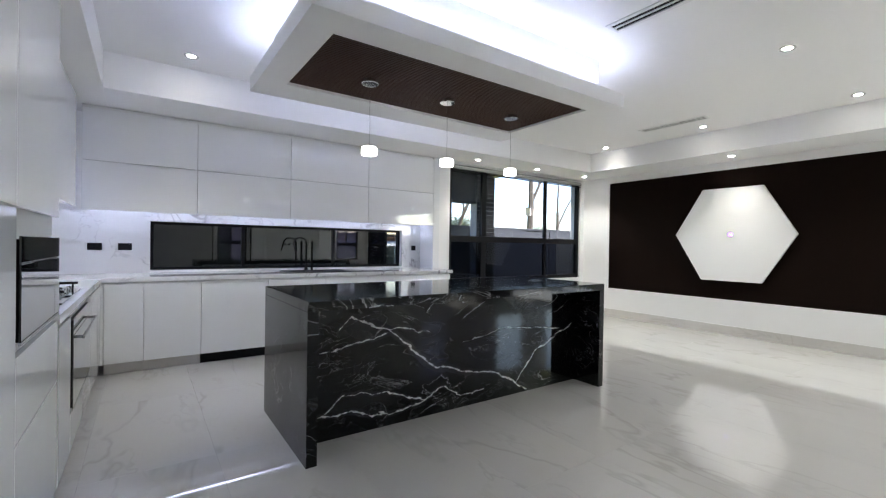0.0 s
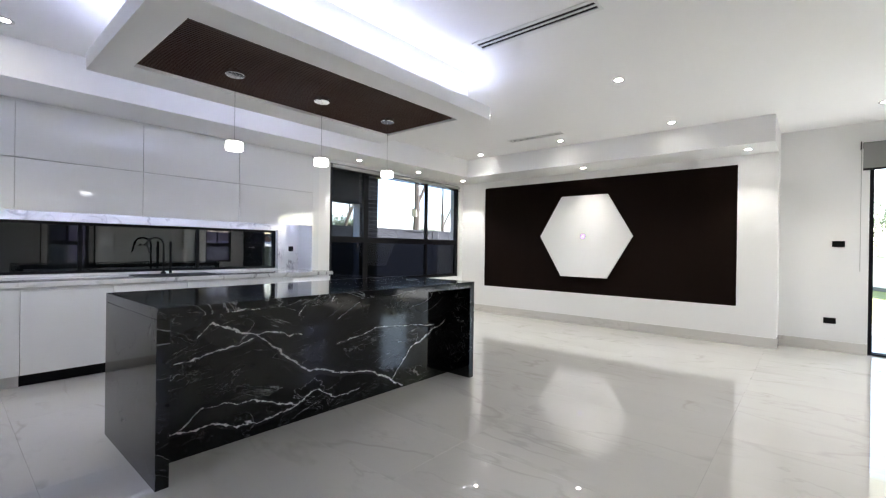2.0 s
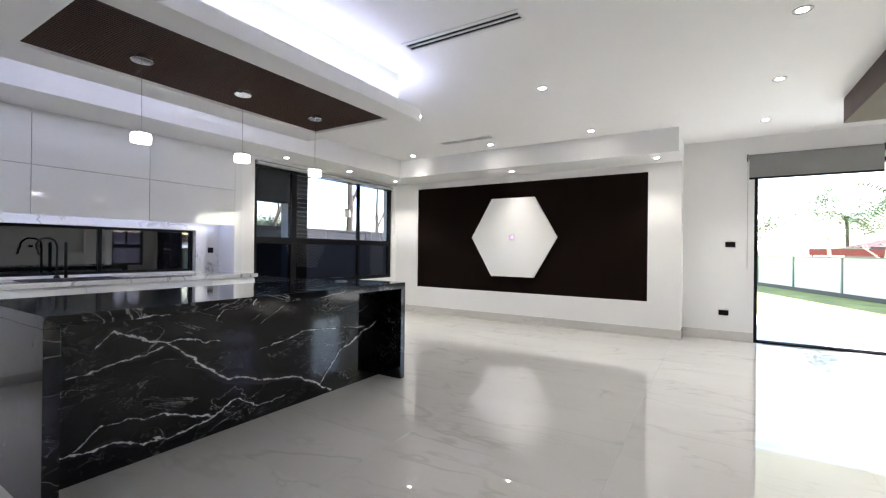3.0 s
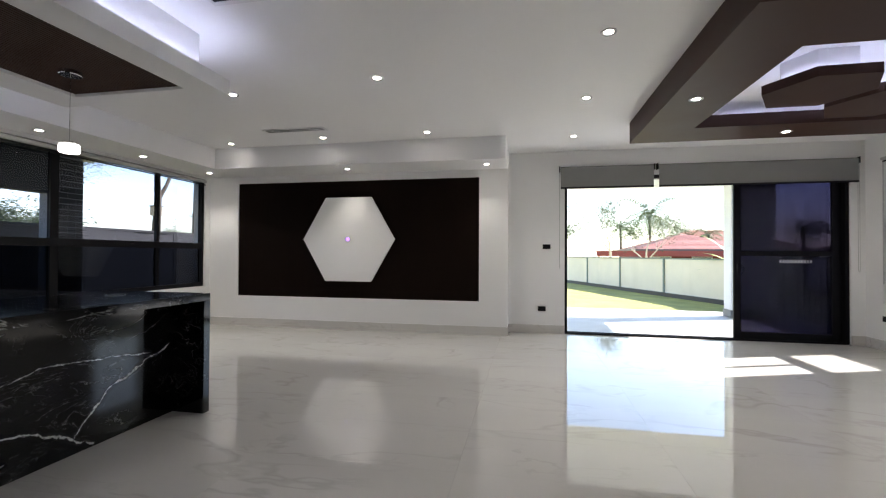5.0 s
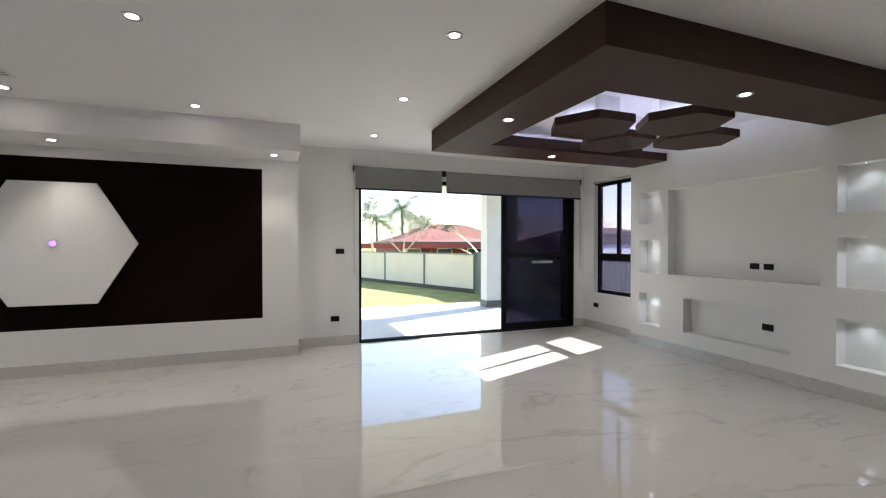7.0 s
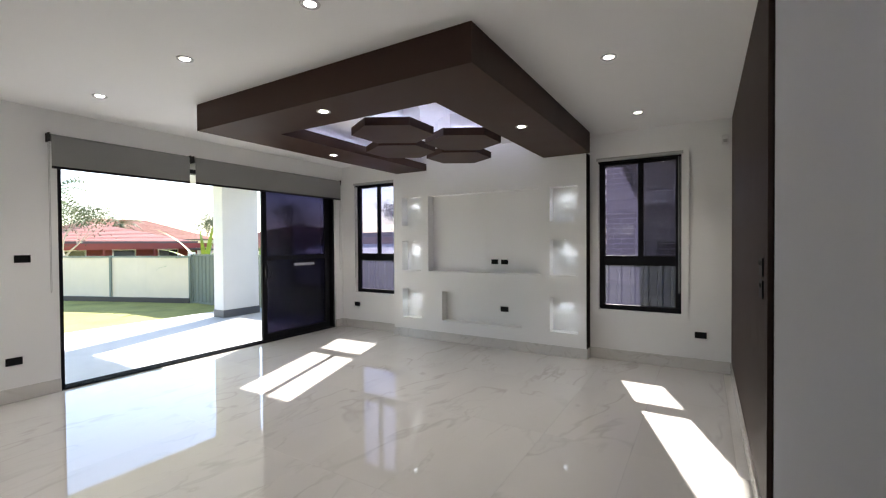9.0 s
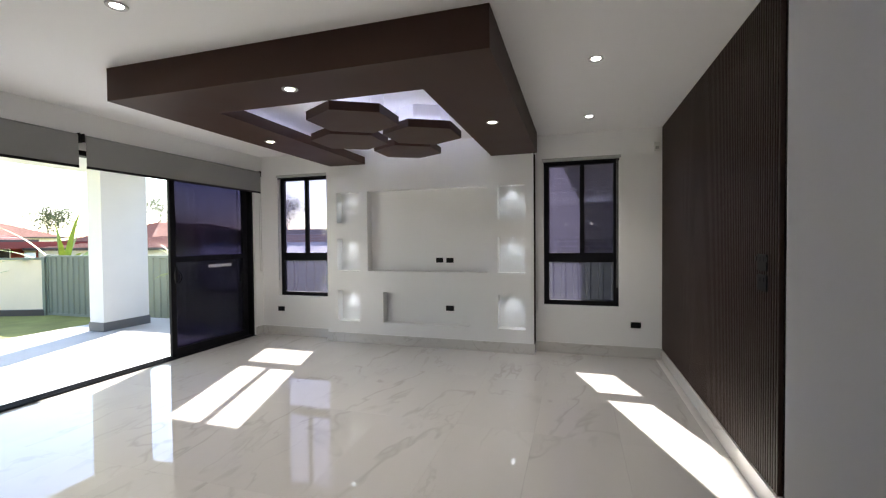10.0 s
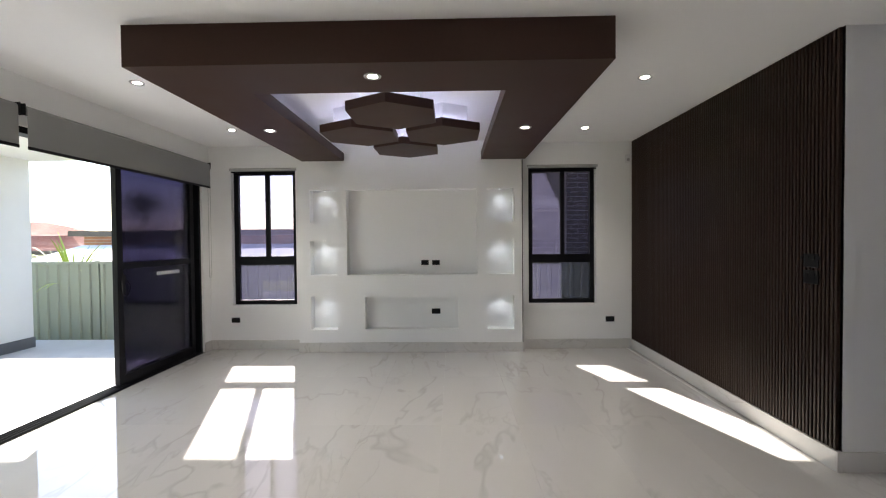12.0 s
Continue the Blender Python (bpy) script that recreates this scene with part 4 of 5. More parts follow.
def plate(name, c, face, w, h, label, cat, m=None, rockers=2, group="black wall plates"):
    """face: '+y', '-y', '+x' or '-x', the way the plate looks."""
    m = m or M_BLACKPL
    x, y, z = c
    o = thing(name, c, label, cat, group)
    s = 1 if face[0] == "+" else -1

    def b(u0, u1, d0, d1, za, zb, bev=0.0015):
        if face[1] == "y":
            return box(x + u0, x + u1, min(y + s * d0, y + s * d1), max(y + s * d0, y + s * d1), z + za, z + zb, bev)
        return box(min(x + s * d0, x + s * d1), max(x + s * d0, x + s * d1), y + u0, y + u1, z + za, z + zb, bev)
    part("plate", b(-w / 2, w / 2, 0, 0.008, -h / 2, h / 2, 0.002), m, o)
    for k in range(rockers):
        u = (k - (rockers - 1) / 2) * w * 0.4
        part("rocker", b(u - 0.008, u + 0.008, 0.008, 0.011, h * 0.08, h * 0.34, 0.001), m, o)
    return o


plate("power_socket", (7.444, -3.94, 0.396), "+y", 0.115, 0.07, "black double power socket on the white wall", "power socket")
plate("power_socket", (2.412, -3.94, 0.389), "+y", 0.115, 0.07, "black double power socket on the white wall", "power socket")
plate("power_socket", (4.869, -3.91, 1.16), "+y", 0.10, 0.065, "black double power socket inside the large niche", "power socket")
plate("data_socket", (4.722, -3.91, 1.159), "+y", 0.10, 0.065, "black data outlet inside the large niche", "data socket", rockers=3)
plate("power_socket", (4.727, -3.91, 0.51), "+y", 0.115, 0.07, "black double power socket inside the low niche", "power socket")
plate("light_switch", (7.78, 0.194, 1.307), "-x", 0.115, 0.07, "black light switch beside the sliding door", "light switch")
plate("power_socket", (7.78, 0.264, 0.37), "-x", 0.115, 0.07, "black double power socket beside the sliding door", "power socket")
plate("light_switch", (2.130, -1.066, 1.30), "+x", 0.12, 0.09, "black light switch plate on the dark slats", "light switch", rockers=4)
plate("light_switch", (2.130, -1.066, 1.19), "+x", 0.12, 0.09, "lower black light switch plate on the dark slats", "light switch", rockers=2)
plate("power_socket", (0.26, 6.002, 1.13), "-y", 0.115, 0.07, "black double power socket on the marble splashback", "power socket")
plate("power_socket", (0.50, 6.002, 1.13), "-y", 0.115, 0.07, "black double power socket on the marble splashback", "power socket")
plate("power_socket", (3.90, 6.002, 1.15), "-y", 0.07, 0.07, "small black power socket on the marble splashback", "power socket", rockers=1)
s = thing("alarm_sensor", (2.19, -3.94, 2.51), "small white alarm sensor high in the corner", "sensor")
part("body", box(2.16, 2.22, -3.94, -3.895, 2.46, 2.56, 0.010), M_WHITEPL, s)
part("lens", box(2.172, 2.208, -3.897, -3.890, 2.475, 2.51, 0.003), M_LIGHTFAB, s, "pale lens")

# ---- sink, tap, hob ----
sk = thing("sink", (2.3, 5.66, BH), "black rectangular sink set in the marble worktop", "sink")
part("rim", slab_with_holes(bmesh.new(), "y", 5.47, 5.85, 1.98, 2.72, BH + 0.0005, BH + 0.006, []), M_BLACK, sk)
part("bowl", box(2.01, 2.45, 5.50, 5.82, BH + 0.006, BH + 0.0065), M_DARKGAP, sk, "dark bowl")
tp = thing("kitchen_tap", (2.28, 5.88, BH), "tall black gooseneck kitchen tap", "tap")
part("base", lathe([(0.026, 0.006), (0.026, 0.02), (0.016, 0.03)], 20, (2.30, 5.88, BH)), M_BLACK, tp, smooth=True)
bm = bmesh.new()
add_tube(bm, [(2.30, 5.88, BH + 0.02), (2.30, 5.88, BH + 0.30)] +
         [(2.22 + 0.08 * math.cos(a), 5.88 - 0.01 * (1 - math.cos(a)), BH + 0.32 + 0.08 * math.sin(a)) for a in [math.pi * k / 10 for k in range(11)]] +
         [(2.14, 5.78, BH + 0.24)], 0.010, 10)
part("spout", bm, M_BLACK, tp, smooth=True)
bm = bmesh.new()
add_tube(bm, [(2.37, 5.88, BH + 0.006), (2.37, 5.88, BH + 0.36)], 0.014, 10)
part("filter_tap", bm, M_BLACK, tp, smooth=True)
hb = thing("gas_hob", (0.05, 3.95, BH), "black gas hob with cast iron trivets", "hob")
part("glass_plate", box(-0.16, 0.32, 3.42, 4.34, BH + 0.0005, BH + 0.010, 0.002), M_OVEN, hb)
for bx_, by_ in ((-0.03, 3.58), (0.20, 3.58), (0.08, 3.88), (-0.03, 4.18), (0.20, 4.18)):
    part("burner", lathe([(0.040, 0.010), (0.040, 0.022), (0.030, 0.028)], 20, (bx_, by_, BH)), M_BLACKPL, hb, smooth=True)
    bm = bmesh.new()
    for dx, dy in ((0.11, 0.006), (0.006, 0.11)):
        add_box(bm, bx_ - dx, bx_ + dx, by_ - dy, by_ + dy, BH + 0.046, BH + 0.060)
    for sx, sy in ((-0.088, 0), (0.08, 0), (0, -0.088), (0, 0.08)):
        add_box(bm, bx_ + sx, bx_ + sx + 0.008, by_ + sy, by_ + sy + 0.008, BH + 0.010, BH + 0.046)
    part("trivet", bm, M_BLACKPL, hb)
for k in range(5):
    part("knob", lathe([(0.016, 0.010), (0.014, 0.032)], 16, (0.26, 3.66 + 0.14 * k, BH)), M_STEEL, hb, "steel knob", True)

# ---- outside ----
GZ = -0.25
gm = bmesh.new()
for (x0, x1, y0, y1) in ((-300, 300, -300, -4.17), (-300, 300, 6.13, 300), (8.04, 300, -4.17, 6.13), (-300, -2.76, -4.17, 6.13)):
    add_box(gm, x0, x1, y0, y1, GZ - 0.2, GZ)
structure("ground", gm, M_GRASS, "mown green lawn")
structure("pavement", box(8.035, 11.6, -4.75, 3.2, GZ + 0.001, -0.05), M_PAVER, "grey tiled patio slab")
structure("patio_ceiling", box(8.035, 11.25, -4.40, 3.2, 2.66, 2.95), M_RENDER, "white patio ceiling and roof edge")
col = thing("patio_column", (10.79, -3.94, -0.05), "white rendered patio column with a grey tiled base", "column")
part("shaft", box(10.62, 10.94, -4.31, -3.51, 0.101, 2.659), M_RENDER, col)
part("base", box(10.606, 10.954, -4.324, -3.496, -0.05, 0.10, 0.003), M_GREYBASE, col, "grey tiled base")


def fence(p0, p1, n, z0, z1, m, mpost, label, ribs, cap_w=0.05):
    """A steel fence from p0 to p1 with n bays; ribs: trapezoid ribs to a bay."""
    p0, p1 = Vector((*p0, 0)), Vector((*p1, 0))
    f = thing("fence", ((p0.x + p1.x) / 2, (p0.y + p1.y) / 2, z0), label, "fence")
    d = (p1 - p0).normalized()
    nrm = Vector((-d.y, d.x, 0))
    step = (p1 - p0).length / n
    tube = lambda a, b, w, za, zb: add_ring(bmesh.new(), [[(q + nrm * s * w).to_tuple()[:2] + (z,) for q, s in ((a, -1), (b, -1), (b, 1), (a, 1))] for z in (za, zb)])
    for i in range(n):
        a, b = p0 + d * (step * i + 0.03), p0 + d * (step * (i + 1) - 0.03)
        pts, L = [], (b - a).length
        rw = L / ribs
        for k in range(ribs):
            for u, o in ((0.0, 0.0), (0.55, 0.0), (0.65, 0.028), (0.9, 0.028)):
                pts.append(a + d * (rw * (k + u)) + nrm * (o - 0.014))
        pts.append(b - nrm * 0.014)
        bm = bmesh.new()
        lo = [bm.verts.new((q.x, q.y, z0 + 0.03)) for q in pts]
        hi = [bm.verts.new((q.x, q.y, z1 - 0.03)) for q in pts]
        for j in range(len(pts) - 1):
            bm.faces.new((lo[j], lo[j + 1], hi[j + 1], hi[j]))
        part("fence_sheet", bm, m, f)
        q = p0 + d * step * i
        part("post", tube(q - d * 0.03, q + d * 0.03, 0.03, z0, z1 + 0.01), mpost, f)
        part("top_rail", tube(a, b, 0.026, z1 - 0.045, z1), mpost, f)
        part("bottom_rail", tube(a, b, 0.026, z0 + 0.01, z0 + 0.06), mpost, f)
    part("post", tube(p1 - d * 0.03, p1 + d * 0.03, 0.03, z0, z1 + 0.01), mpost, f)
    if ribs == 1 and z1 < 1.5:
        part("base_strip", tube(p0, p1, 0.045, z0, z0 + 0.14), M_GUTTER, f, "dark strip along the foot of the fence")
    return f


fence((-3.0, -5.25), (14.9, -5.25), 8, GZ, FZ1, M_FENCEG, M_FENCEG, "grey green ribbed steel boundary fence", 12)
fence((14.95, -5.2), (35.0, 2.45), 8, GZ, FZ2, M_FENCEC, M_FENCEG, "cream sheet steel boundary fence with grey posts", 1)
fence((-3.0, 8.6), (20.0, 8.6), 9, GZ, 1.67, M_CHAR, M_CHAR, "charcoal sheet boundary fence in shade", 1)


def brick_wall(name, parent_thing, axis, a, u0, u1, z0, z1, m, holes=(), bl=0.23, bh=0.076, joint=0.01, near=None, out=1):
    """Courses of bricks standing 8 mm proud of a mortar face; near=(u0, u1) gives the stretch whose bricks are parts."""
    th = 0.2
    lo, hi = (a - th, a) if out > 0 else (a, a + th)
    part(name, box(lo, hi, u0, u1, z0, z1) if axis == "x" else box(u0, u1, lo, hi, z0, z1), M_MORTAR, parent_thing, "mortar")
    rest, n_parts, mesh = bmesh.new(), 0, None
    row, z = 0, z0 + joint
    while z + bh <= z1:
        u = u0 - (0.12 if row % 2 else 0.0)
        while u < u1:
            ua, ub = max(u, u0), min(u + bl, u1)
            if ub - ua > 0.03:
                c = (ua + ub) / 2
                d0, d1 = (a, a + 0.008) if out > 0 else (a - 0.008, a)
                args = (d0, d1, ua, ub, z, z + bh) if axis == "x" else (ua, ub, d0, d1, z, z + bh)
                if near and near[0] < c < near[1] and near[2] < z < near[3] and n_parts < 300 and ub - ua > bl - 0.01:
                    n_parts += 1
                    if mesh is None:
                        p = part("brick", box(*args), m, parent_thing, "brick")
                        mesh, src = p, (ua, z)
                    else:
                        ob = new("brick", mesh.data)
                        ob.parent = parent_thing
                        off = (0, ua - src[0], z - src[1]) if axis == "x" else (ua - src[0], 0, z - src[1])
                        ob.location = off
                else:
                    add_box(rest, *args)
            u += bl + joint
        z += bh + joint
        row += 1
    if len(rest.verts):
        part("brickwork", rest, m, parent_thing, kind="stuff")
    else:
        rest.free()


def hip_roof(parent, x0, x1, y0, y1, z0, z1, m, over=0.4, name="roof"):
    x0, x1, y0, y1 = x0 - over, x1 + over, y0 - over, y1 + over
    w, l = (y1 - y0) / 2, (x1 - x0) / 2
    bm = bmesh.new()
    if l >= w:
        r = [((x0 + w, (y0 + y1) / 2, z1)), ((x1 - w, (y0 + y1) / 2, z1))]
        e = [(x0, y0, z0), (x1, y0, z0), (x1, y1, z0), (x0, y1, z0)]
        v = [bm.verts.new(p) for p in e + r]
        for f in ((0, 1, 5, 4), (1, 2, 5), (2, 3, 4, 5), (3, 0, 4), (3, 2, 1, 0)):
            bm.faces.new([v[i] for i in f])
    else:
        r = [((x0 + x1) / 2, y0 + l, z1), ((x0 + x1) / 2, y1 - l, z1)]
        e = [(x0, y0, z0), (x1, y0, z0), (x1, y1, z0), (x0, y1, z0)]
        v = [bm.verts.new(p) for p in e + r]
        for f in ((0, 1, 4), (1, 2, 5, 4), (2, 3, 5), (3, 0, 4, 5), (3, 2, 1, 0)):
            bm.faces.new([v[i] for i in f])
    part(name, bm, m, parent)
    g = bmesh.new()
    for b in ((x0 - 0.1, x1 + 0.1, y0 - 0.1, y0), (x0 - 0.1, x1 + 0.1, y1, y1 + 0.1), (x0 - 0.1, x0, y0, y1), (x1, x1 + 0.1, y0, y1)):
        add_box(g, *b, z0 - 0.1, z0 + 0.05)
    part("gutter", g, M_GUTTER, parent, "dark gutter")
    # tile courses as thin ridges
    c = bmesh.new()
    n = max(4, int(w / 0.35))
    for k in range(1, n):
        t = k / n
        zz = z0 + (z1 - z0) * t
        d = min(w, l) * t
        add_box(c, x0 + d, x1 - d, y0 + d - 0.03, y0 + d, zz, zz + 0.035)
        add_box(c, x0 + d, x1 - d, y1 - d, y1 - d + 0.03, zz, zz + 0.035)
        add_box(c, x0 + d - 0.03, x0 + d, y0 + d, y1 - d, zz, zz + 0.035)
        add_box(c, x1 - d, x1 - d + 0.03, y0 + d, y1 - d, zz, zz + 0.035)
    part("roof_courses", c, m, parent, kind="stuff")


# neighbour's tall dark brick house close on the south side
nb = thing("house", (1.0, -8.0, GZ), "two storey dark brick neighbouring house behind the side fence", "house")
brick_wall("wall", nb, "y", -6.3, -3.0, 3.85, GZ, 4.6, M_BRICKD, near=(1.4, 3.7, 0.9, 2.9))
part("side_wall", box(-3.0, 3.85, -14.0, -6.52, GZ, 4.6), M_BRICKD, nb)
hip_roof(nb, -3.0, 3.85, -14.0, -6.3, 4.6, 6.4, M_ROOFT, 0.3)
# low orange brick building past it
nb2 = thing("house", (16, -14, GZ), "low orange brick house with a tiled roof behind the fence", "house")
brick_wall("wall", nb2, "y", -10.5, 6.0, 15.2, GZ, 1.72, M_BRICKR, near=(9.0, 13.4, 1.0, 1.72))
hip_roof(nb2, 6.0, 15.2, -16.0, -10.7, 1.76, 1.86, M_ROOFT, 0.25)


shed = bmesh.new()
add_ring(shed, [[(x, -8.5, GZ), (x, -8.5, 1.02), (x, -10.2, 1.40), (x, -10.2, GZ)] for x in (6.2, 15.0)])
solid("shed", shed, M_RENDER, "low white shed with a sloping roof behind the fence", "shed")


def house(name_label, x0, x1, y0, y1, z1, rz, mw, mr, windows=3):
    h = thing("house", ((x0 + x1) / 2, (y0 + y1) / 2, GZ), name_label, "house")
    part("wall", box(x0, x1, y0, y1, GZ, z1), mw, h)
    for k in range(windows):
        y = y0 + (y1 - y0) * (k + 0.5) / windows
        wn_ = part("window", box(x0 - 0.05, x0 - 0.001, y - 0.7, y + 0.7, max(GZ + 0.5, z1 - 1.6), z1 - 0.5), M_WHITEPL, h, "white framed window")
        part("pane", box(x0 - 0.06, x0 - 0.051, y - 0.62, y + 0.62, max(GZ + 0.58, z1 - 1.52), z1 - 0.58), M_OVEN, wn_, "dark pane")
    hip_roof(h, x0, x1, y0, y1, z1, rz, mr)
    return h


house("red roofed dark red house beyond the back fence", 36.0, 44.0, -16.4, -8.0, 1.62, 2.95, M_RED, M_TRUNKRED)
cp = thing("carport", (35.0, -11.5, GZ), "long low carport with a dark red fascia", "carport")
part("fascia", box(34.6, 34.8, -19.5, -4.6, 1.12, 1.52), M_RED, cp)
part("roof_sheet", box(34.8, 35.9, -19.5, -4.6, 1.46, 1.52), M_TRUNKRED, cp, "red metal sheet")
for k in range(6):
    part("post", box(34.65, 34.75, -19.3 + 2.9 * k, -19.2 + 2.9 * k, GZ, 1.12), M_RED, cp)
house("pale roofed dark red house beyond the back fence", 30, 38, -33, -20, 1.5, 3.0, M_RED, M_ROOFT)
house("long terracotta roofed house behind the side fence", 20, 34, -26, -16, 1.1, 1.9, M_RENDER, M_ROOFT)
house("terracotta roofed house among trees in the distance", 55, 66, -30, -14, 2.0, 4.4, M_RENDER, M_ROOFT)
house("terracotta roofed house in the distance", 52, 62, 2, 16, 1.6, 3.4, M_RENDER, M_ROOFT)
house("low red roofed house beyond the north fence", 16, 28, 34, 44, 1.2, 2.9, M_RENDER, M_TRUNKRED)


# ---- trees ----
def grow(bm, rnd, p, d, length, r, depth, tips):
    q = p
    pts, rad = [p.copy()], [r]
    for k in range(4):
        d = (d + Vector((rnd.uniform(-1, 1), rnd.uniform(-1, 1), rnd.uniform(-0.3, 0.7))) * 0.16).normalized()
        q = q + d * length / 4
        pts.append(q.copy())
        rad.append(r * (1 - 0.12 * (k + 1)))
    add_tube(bm, pts, rad, 7 if depth > 2 else 5)
    if depth == 0:
        tips.append(q)
        return
    for k in range(rnd.choice((2, 3))):
        nd_ = (d + Vector((rnd.uniform(-1, 1), rnd.uniform(-1, 1), rnd.uniform(-0.35, 0.6))) * 0.75).normalized()
        grow(bm, rnd, pts[rnd.choice((3, 4))], nd_, length * rnd.uniform(0.6, 0.8), rad[-1] * 0.72, depth - 1, tips)
    tips.append(q)


def leaf_faces(bm, rnd, c, spread, n, size):
    for k in range(n):
        o = Vector((rnd.gauss(0, spread), rnd.gauss(0, spread), rnd.gauss(0, spread * 0.6)))
        p = c + o
        a = Vector((rnd.uniform(-1, 1), rnd.uniform(-1, 1), rnd.uniform(-1.2, 0.2))).normalized() * size * rnd.uniform(0.7, 1.4)
        b = a.orthogonal().normalized() * size * 0.16
        vs = [bm.verts.new(v) for v in (p, p + a * 0.5 + b, p + a, p + a * 0.5 - b)]
        bm.faces.new(vs)


def tree(x, y, h, seed, r=0.2, depth=4, leaves=60, spread=0.5, size=0.16, label="tall eucalypt with a thin uneven crown", lean=0.1):
    rnd = random.Random(seed)
    t = thing("tree", (x, y, GZ), label, "tree")
    bm, tips = bmesh.new(), []
    grow(bm, rnd, Vector((x, y, GZ)), Vector((lean, 0.05, 1)).normalized(), h * 0.42, r, depth, tips)
    pale = label.startswith("bare")
    part("trunk", bm, M_PALEBARK if pale else M_BARK, t, "pale bare limbs" if pale else "grey bark trunk and limbs", True)
    if leaves:
        bm = bmesh.new()
        for c in tips:
            leaf_faces(bm, rnd, c, spread, leaves, size)
        part("crown", bm, M_LEAFY if "olive" in label else M_LEAF, t, "sparse olive green leaves", kind="stuff")
    return t


bt = tree(20.0, 19.2, 13.0, 4, 0.26, 4, 22, 0.55, 0.20, "tall dark eucalypt with a forked trunk and few leaves", 0.0)
bb = thing("bird_box", (19.6, 18.8, 3.2), "small pale wooden nesting box fixed on the tree trunk", "nesting box")
part("box_body", box(19.4, 19.77, 18.6, 18.98, 3.05, 3.50, 0.01), M_PALEBARK, bb)
part("box_roof", box(19.35, 19.82, 18.55, 19.0, 3.50, 3.55), M_GUTTER, bb, "dark lid")
tree(25.5, 21.0, 9.5, 8, 0.20, 4, 190, 0.6, 0.17, "eucalypt with drooping dark leaf clumps", -0.2)
tree(16.2, 22.0, 8.5, 15, 0.18, 4, 210, 0.62, 0.17, "eucalypt with dense olive foliage", 0.12)
tree(13.0, 23.5, 7.0, 21, 0.18, 4, 210, 0.62, 0.17, "eucalypt with dense olive foliage", 0.05)
tree(9.6, 22.5, 7.5, 23, 0.18, 4, 210, 0.6, 0.17, "eucalypt with dense olive foliage", 0.1)
tree(19.0, 27.0, 4.4, 25, 0.14, 3, 160, 0.7, 0.30, "rounded dark green tree in the distance", 0.0)
tree(23.0, 29.0, 3.6, 27, 0.14, 3, 160, 0.7, 0.30, "rounded bright green tree in the distance", 0.0)
for k, (x, y, h) in enumerate(((12, 40, 5.0), (20, 44, 6.0), (28, 43, 4.6), (34, 46, 4.6), (6, 42, 5.5), (42, 38, 4.0), (16, 36, 4.6), (2, 36, 5), (-4, 33, 6))):
    tree(x, y, h, 40 + k, 0.16, 3, 110, 0.8, 0.26, "bushy green tree in the distance", 0.0)
for x, y, h, sd in ((27.0, -4.3, 3.9, 33), (28.0, -2.0, 4.3, 35), (26.5, -6.0, 3.4, 37), (29.5, 0.6, 4.4, 39)):
    tree(x, y, h, sd, 0.13, 5, 9, 0.35, 0.13, "bare pale branched tree behind the fence", 0.05)
for k, (x, y, h) in enumerate(((60, -4, 6.0), (64, -34, 6.5), (70, -22, 6.0), (66, 4, 6.0), (58, -44, 7.0), (48, 12, 5.0), (44, -52, 7), (50, 24, 6))):
    tree(x, y, h, 60 + k, 0.18, 3, 90, 0.9, 0.30, "bushy green tree in the distance", 0.0)


def palm(x, y, h, seed, fronds=18, L=2.6, label="tall cocos palm with arching fronds", trunk=0.16, m=None):
    rnd = random.Random(seed)
    t = thing("palm_tree", (x, y, GZ), label, "palm tree")
    bm = bmesh.new()
    add_tube(bm, [(x, y, GZ), (x + 0.1, y, GZ + h * 0.5), (x, y + 0.1, GZ + h)], [trunk, trunk * 0.8, trunk * 0.7], 9)
    part("trunk", bm, M_BARK, t, "ringed grey trunk", True)
    bm = bmesh.new()
    top = Vector((x, y + 0.1, GZ + h))
    for k in range(fronds):
        a, e = rnd.uniform(0, 2 * math.pi), rnd.uniform(-0.2, 1.2)
        out = Vector((math.cos(a) * math.cos(e), math.sin(a) * math.cos(e), math.sin(e)))
        side = Vector((-math.sin(a), math.cos(a), 0))
        p, n = top.copy(), 14
        for j in range(n):
            q = p + out * L / n
            out = (out + Vector((0, 0, -0.13))).normalized()
            for s in (-1, 1):
                ll = L * 0.22 * math.sin(math.pi * (j + 1) / (n + 1.5)) + 0.05
                tip = q + side * s * ll + Vector((0, 0, -ll * 0.45))
                vs = [bm.verts.new(v) for v in (p, p + (q - p) * 0.55, tip)]
                bm.faces.new(vs)
            p = q
    part("crown", bm, m or M_PALM, t, "long feathered fronds", kind="stuff")


palm(46, -11.3, 5.4, 5, 30, 3.6)
palm(49, -9.2, 4.3, 6, 24, 2.8)
palm(52, -17.0, 3.4, 7, 18, 2.2)
palm(54, -19.5, 3.8, 9, 18, 2.2)


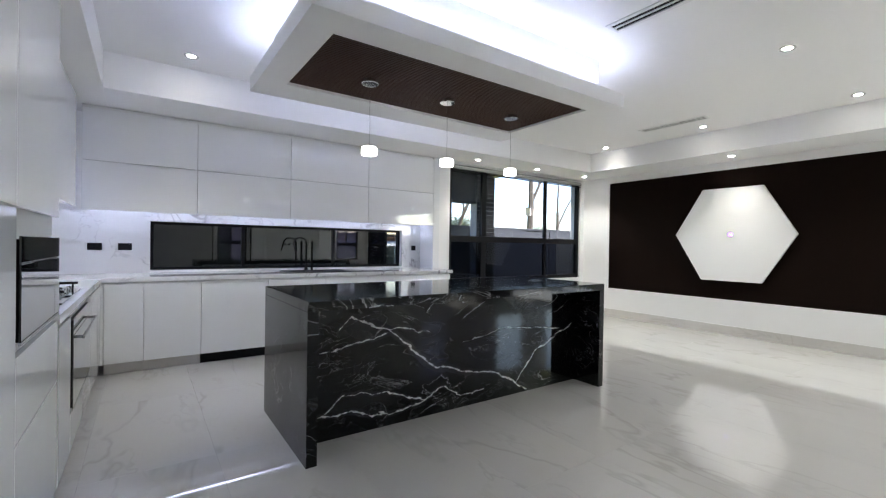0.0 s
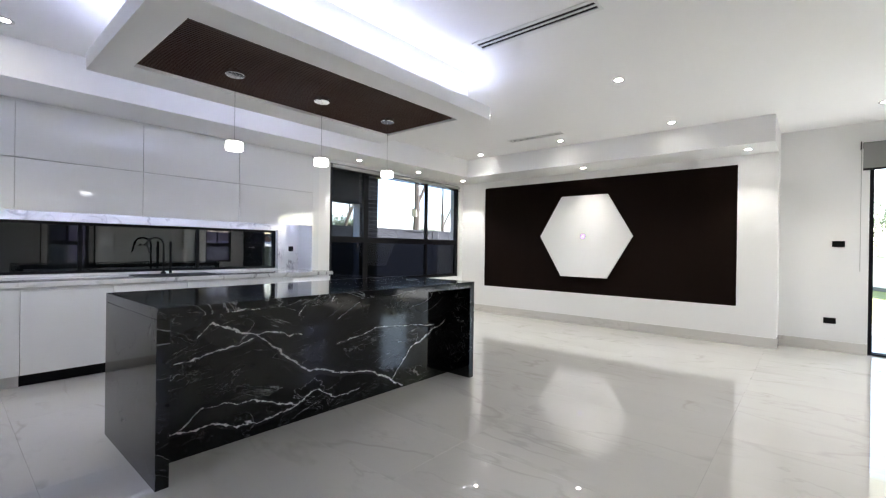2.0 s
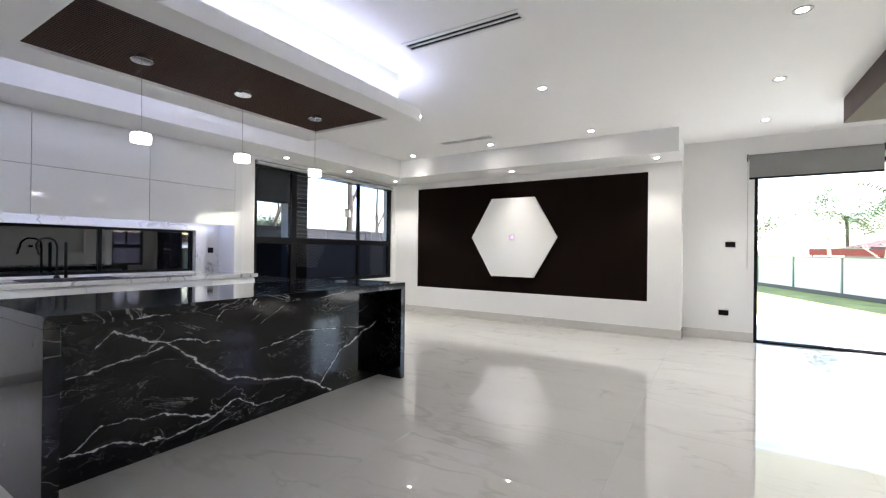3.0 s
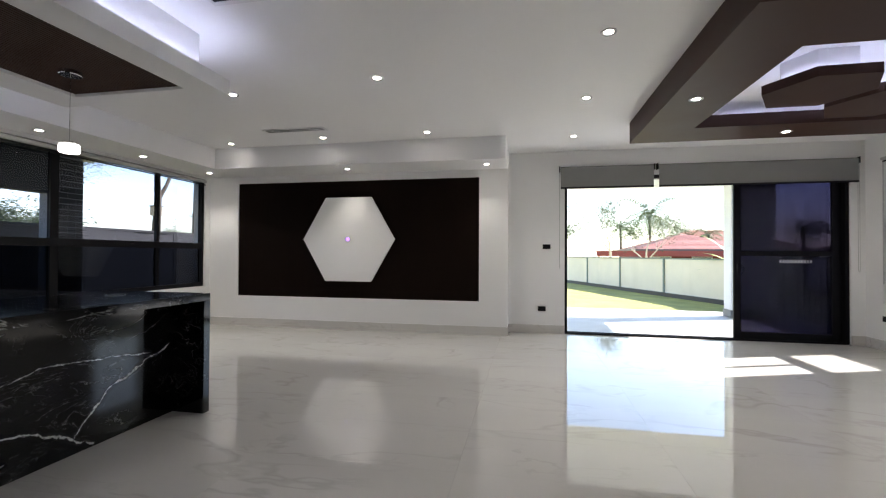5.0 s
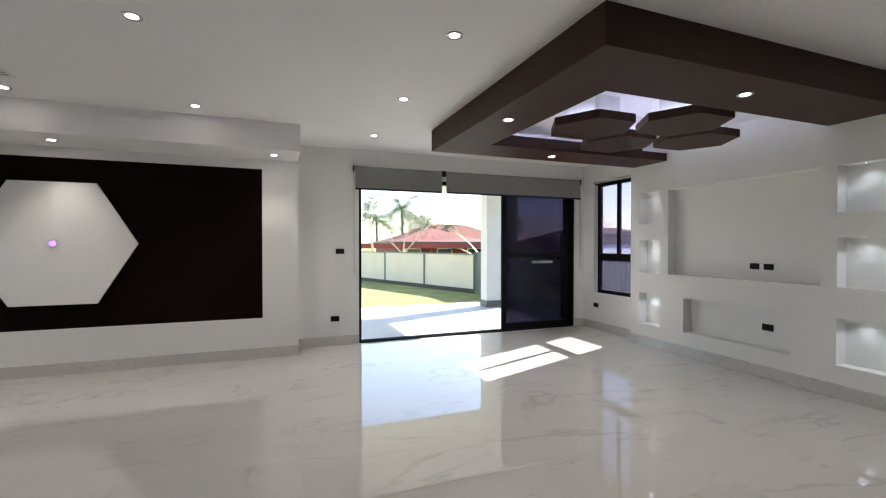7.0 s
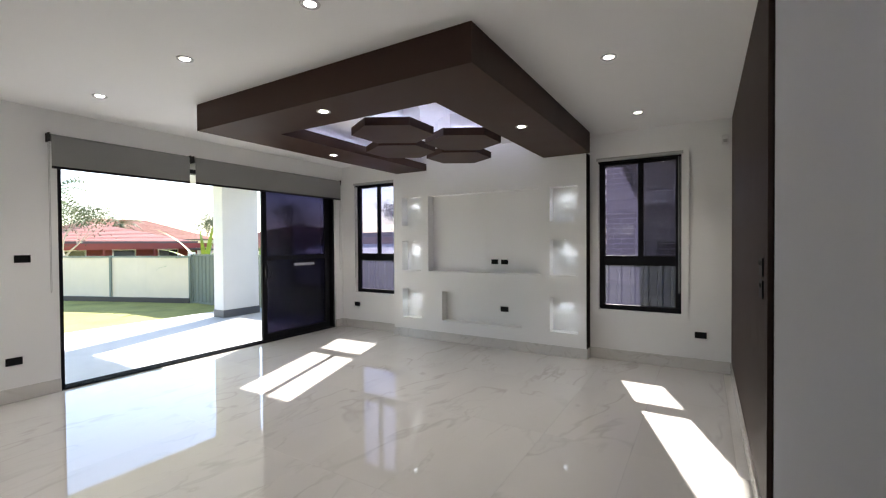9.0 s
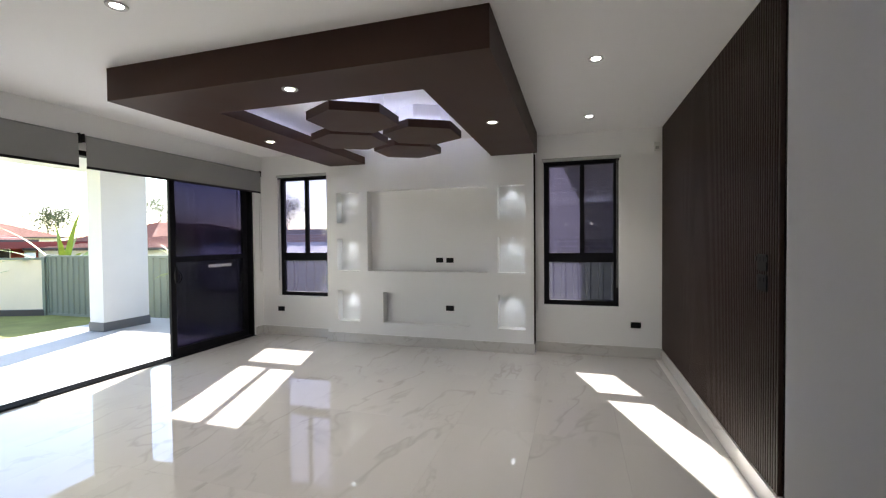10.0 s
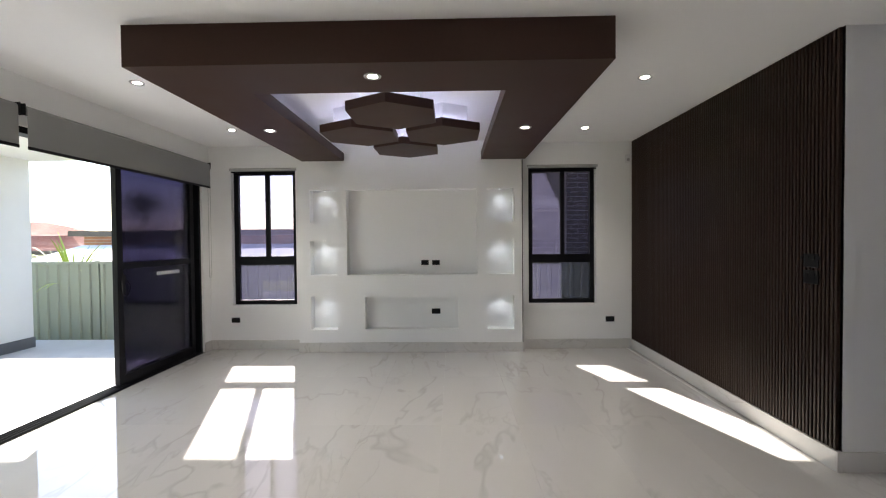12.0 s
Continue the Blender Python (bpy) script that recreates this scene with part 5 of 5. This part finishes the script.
def strap_plant(x, y, z, seed, n=26, L=0.9, label="yellow green strap leaved plant by the fence"):
    rnd = random.Random(seed)
    t = thing("strap_plant", (x, y, z), label, "plant")
    for k in range(n):
        a, e = rnd.uniform(0, 2 * math.pi), rnd.uniform(0.6, 1.45)
        out = Vector((math.cos(a) * math.cos(e), math.sin(a) * math.cos(e), math.sin(e)))
        side = Vector((-math.sin(a), math.cos(a), 0))
        p, w0, m_ = Vector((x, y, z)), 0.028 * (L if L < 1.5 else 1.6 * L), 9
        bm = bmesh.new()
        prev = None
        ll = L * rnd.uniform(0.7, 1.15)
        for j in range(m_ + 1):
            w = w0 * (1 - (j / m_) ** 2) + 0.002
            cur = (bm.verts.new(p - side * w), bm.verts.new(p + side * w))
            if prev:
                bm.faces.new((prev[0], prev[1], cur[1], cur[0]))
            prev = cur
            p = p + out * ll / m_
            out = (out + Vector((0, 0, -0.13))).normalized()
        part("leaf", bm, M_STRAP, t)


strap_plant(11.3, -5.75, 0.55, 3, 30, 1.1)
strap_plant(12.4, -5.7, 0.45, 4, 24, 1.0)
strap_plant(15.4, -5.9, 0.55, 9, 26, 1.9, "pale yellow green banana like plant in the corner")
for x, y in ((11.3, -5.75), (12.4, -5.7), (15.4, -5.9)):
    b = solid("plant_mound", lathe([(0.35, GZ), (0.25, 0.2), (0.06, 0.56)], 14, (x, y, 0)), M_BARK, "rough fibrous stem base of a strap plant", "stump")

# ---- the house's own dark brick wing outside the north window ----
pier = thing("porch_pier", (6.33, 7.4, GZ), "dark brown brick porch pier outside the wide window", "brick pier")
brick_wall("pier", pier, "y", 7.25, 6.1, 6.56, GZ, 2.61, M_BRICKD, near=(6.0, 6.7, 0.4, 2.6), out=-1)
structure("porch_ceiling", box(0.5, 6.7, 6.41, 8.2, 2.62, 2.8), M_GUTTER, "dark porch ceiling")
structure("porch_beam", box(0.5, 6.09, 7.25, 7.45, 2.04, 2.615), M_CHAR, "dark porch beam")

# ---- floor tiles ----
TX, TY, J = 0.60, 1.20, 0.0007
rt = random.Random(11)
tiles = {}
floor = tagged(new("floor"), "polished pale marble floor tiles with hairline joints", "floor", kind="structure")
x = -2.6
while x < 8.0:
    y = -3.94
    while y < 6.0:
        xa, xb, ya, yb = x + J / 2, min(x + TX, 7.78 if y < 0.76 else 7.42) - J / 2, y + J / 2, min(y + TY, 6.02) - J / 2
        skip = xb - xa < 0.02 or yb - ya < 0.02 or (x < 1.85 and y < -2.3)
        if not skip:
            key = (round(xb - xa, 4), round(yb - ya, 4))
            if key not in tiles:
                bm = box(0, key[0], 0, key[1], -0.012, 0.0)
                tiles[key] = finish("floor_tile", bm, M_FLOOR)
            ob = new("floor_tile", tiles[key])
            ob.parent = floor
            ob.location = (xa, ya, 0)
            ob.rotation_euler = (rt.uniform(-0.0002, 0.0002), rt.uniform(-0.0002, 0.0002), 0)
        y += TY
    x += TX
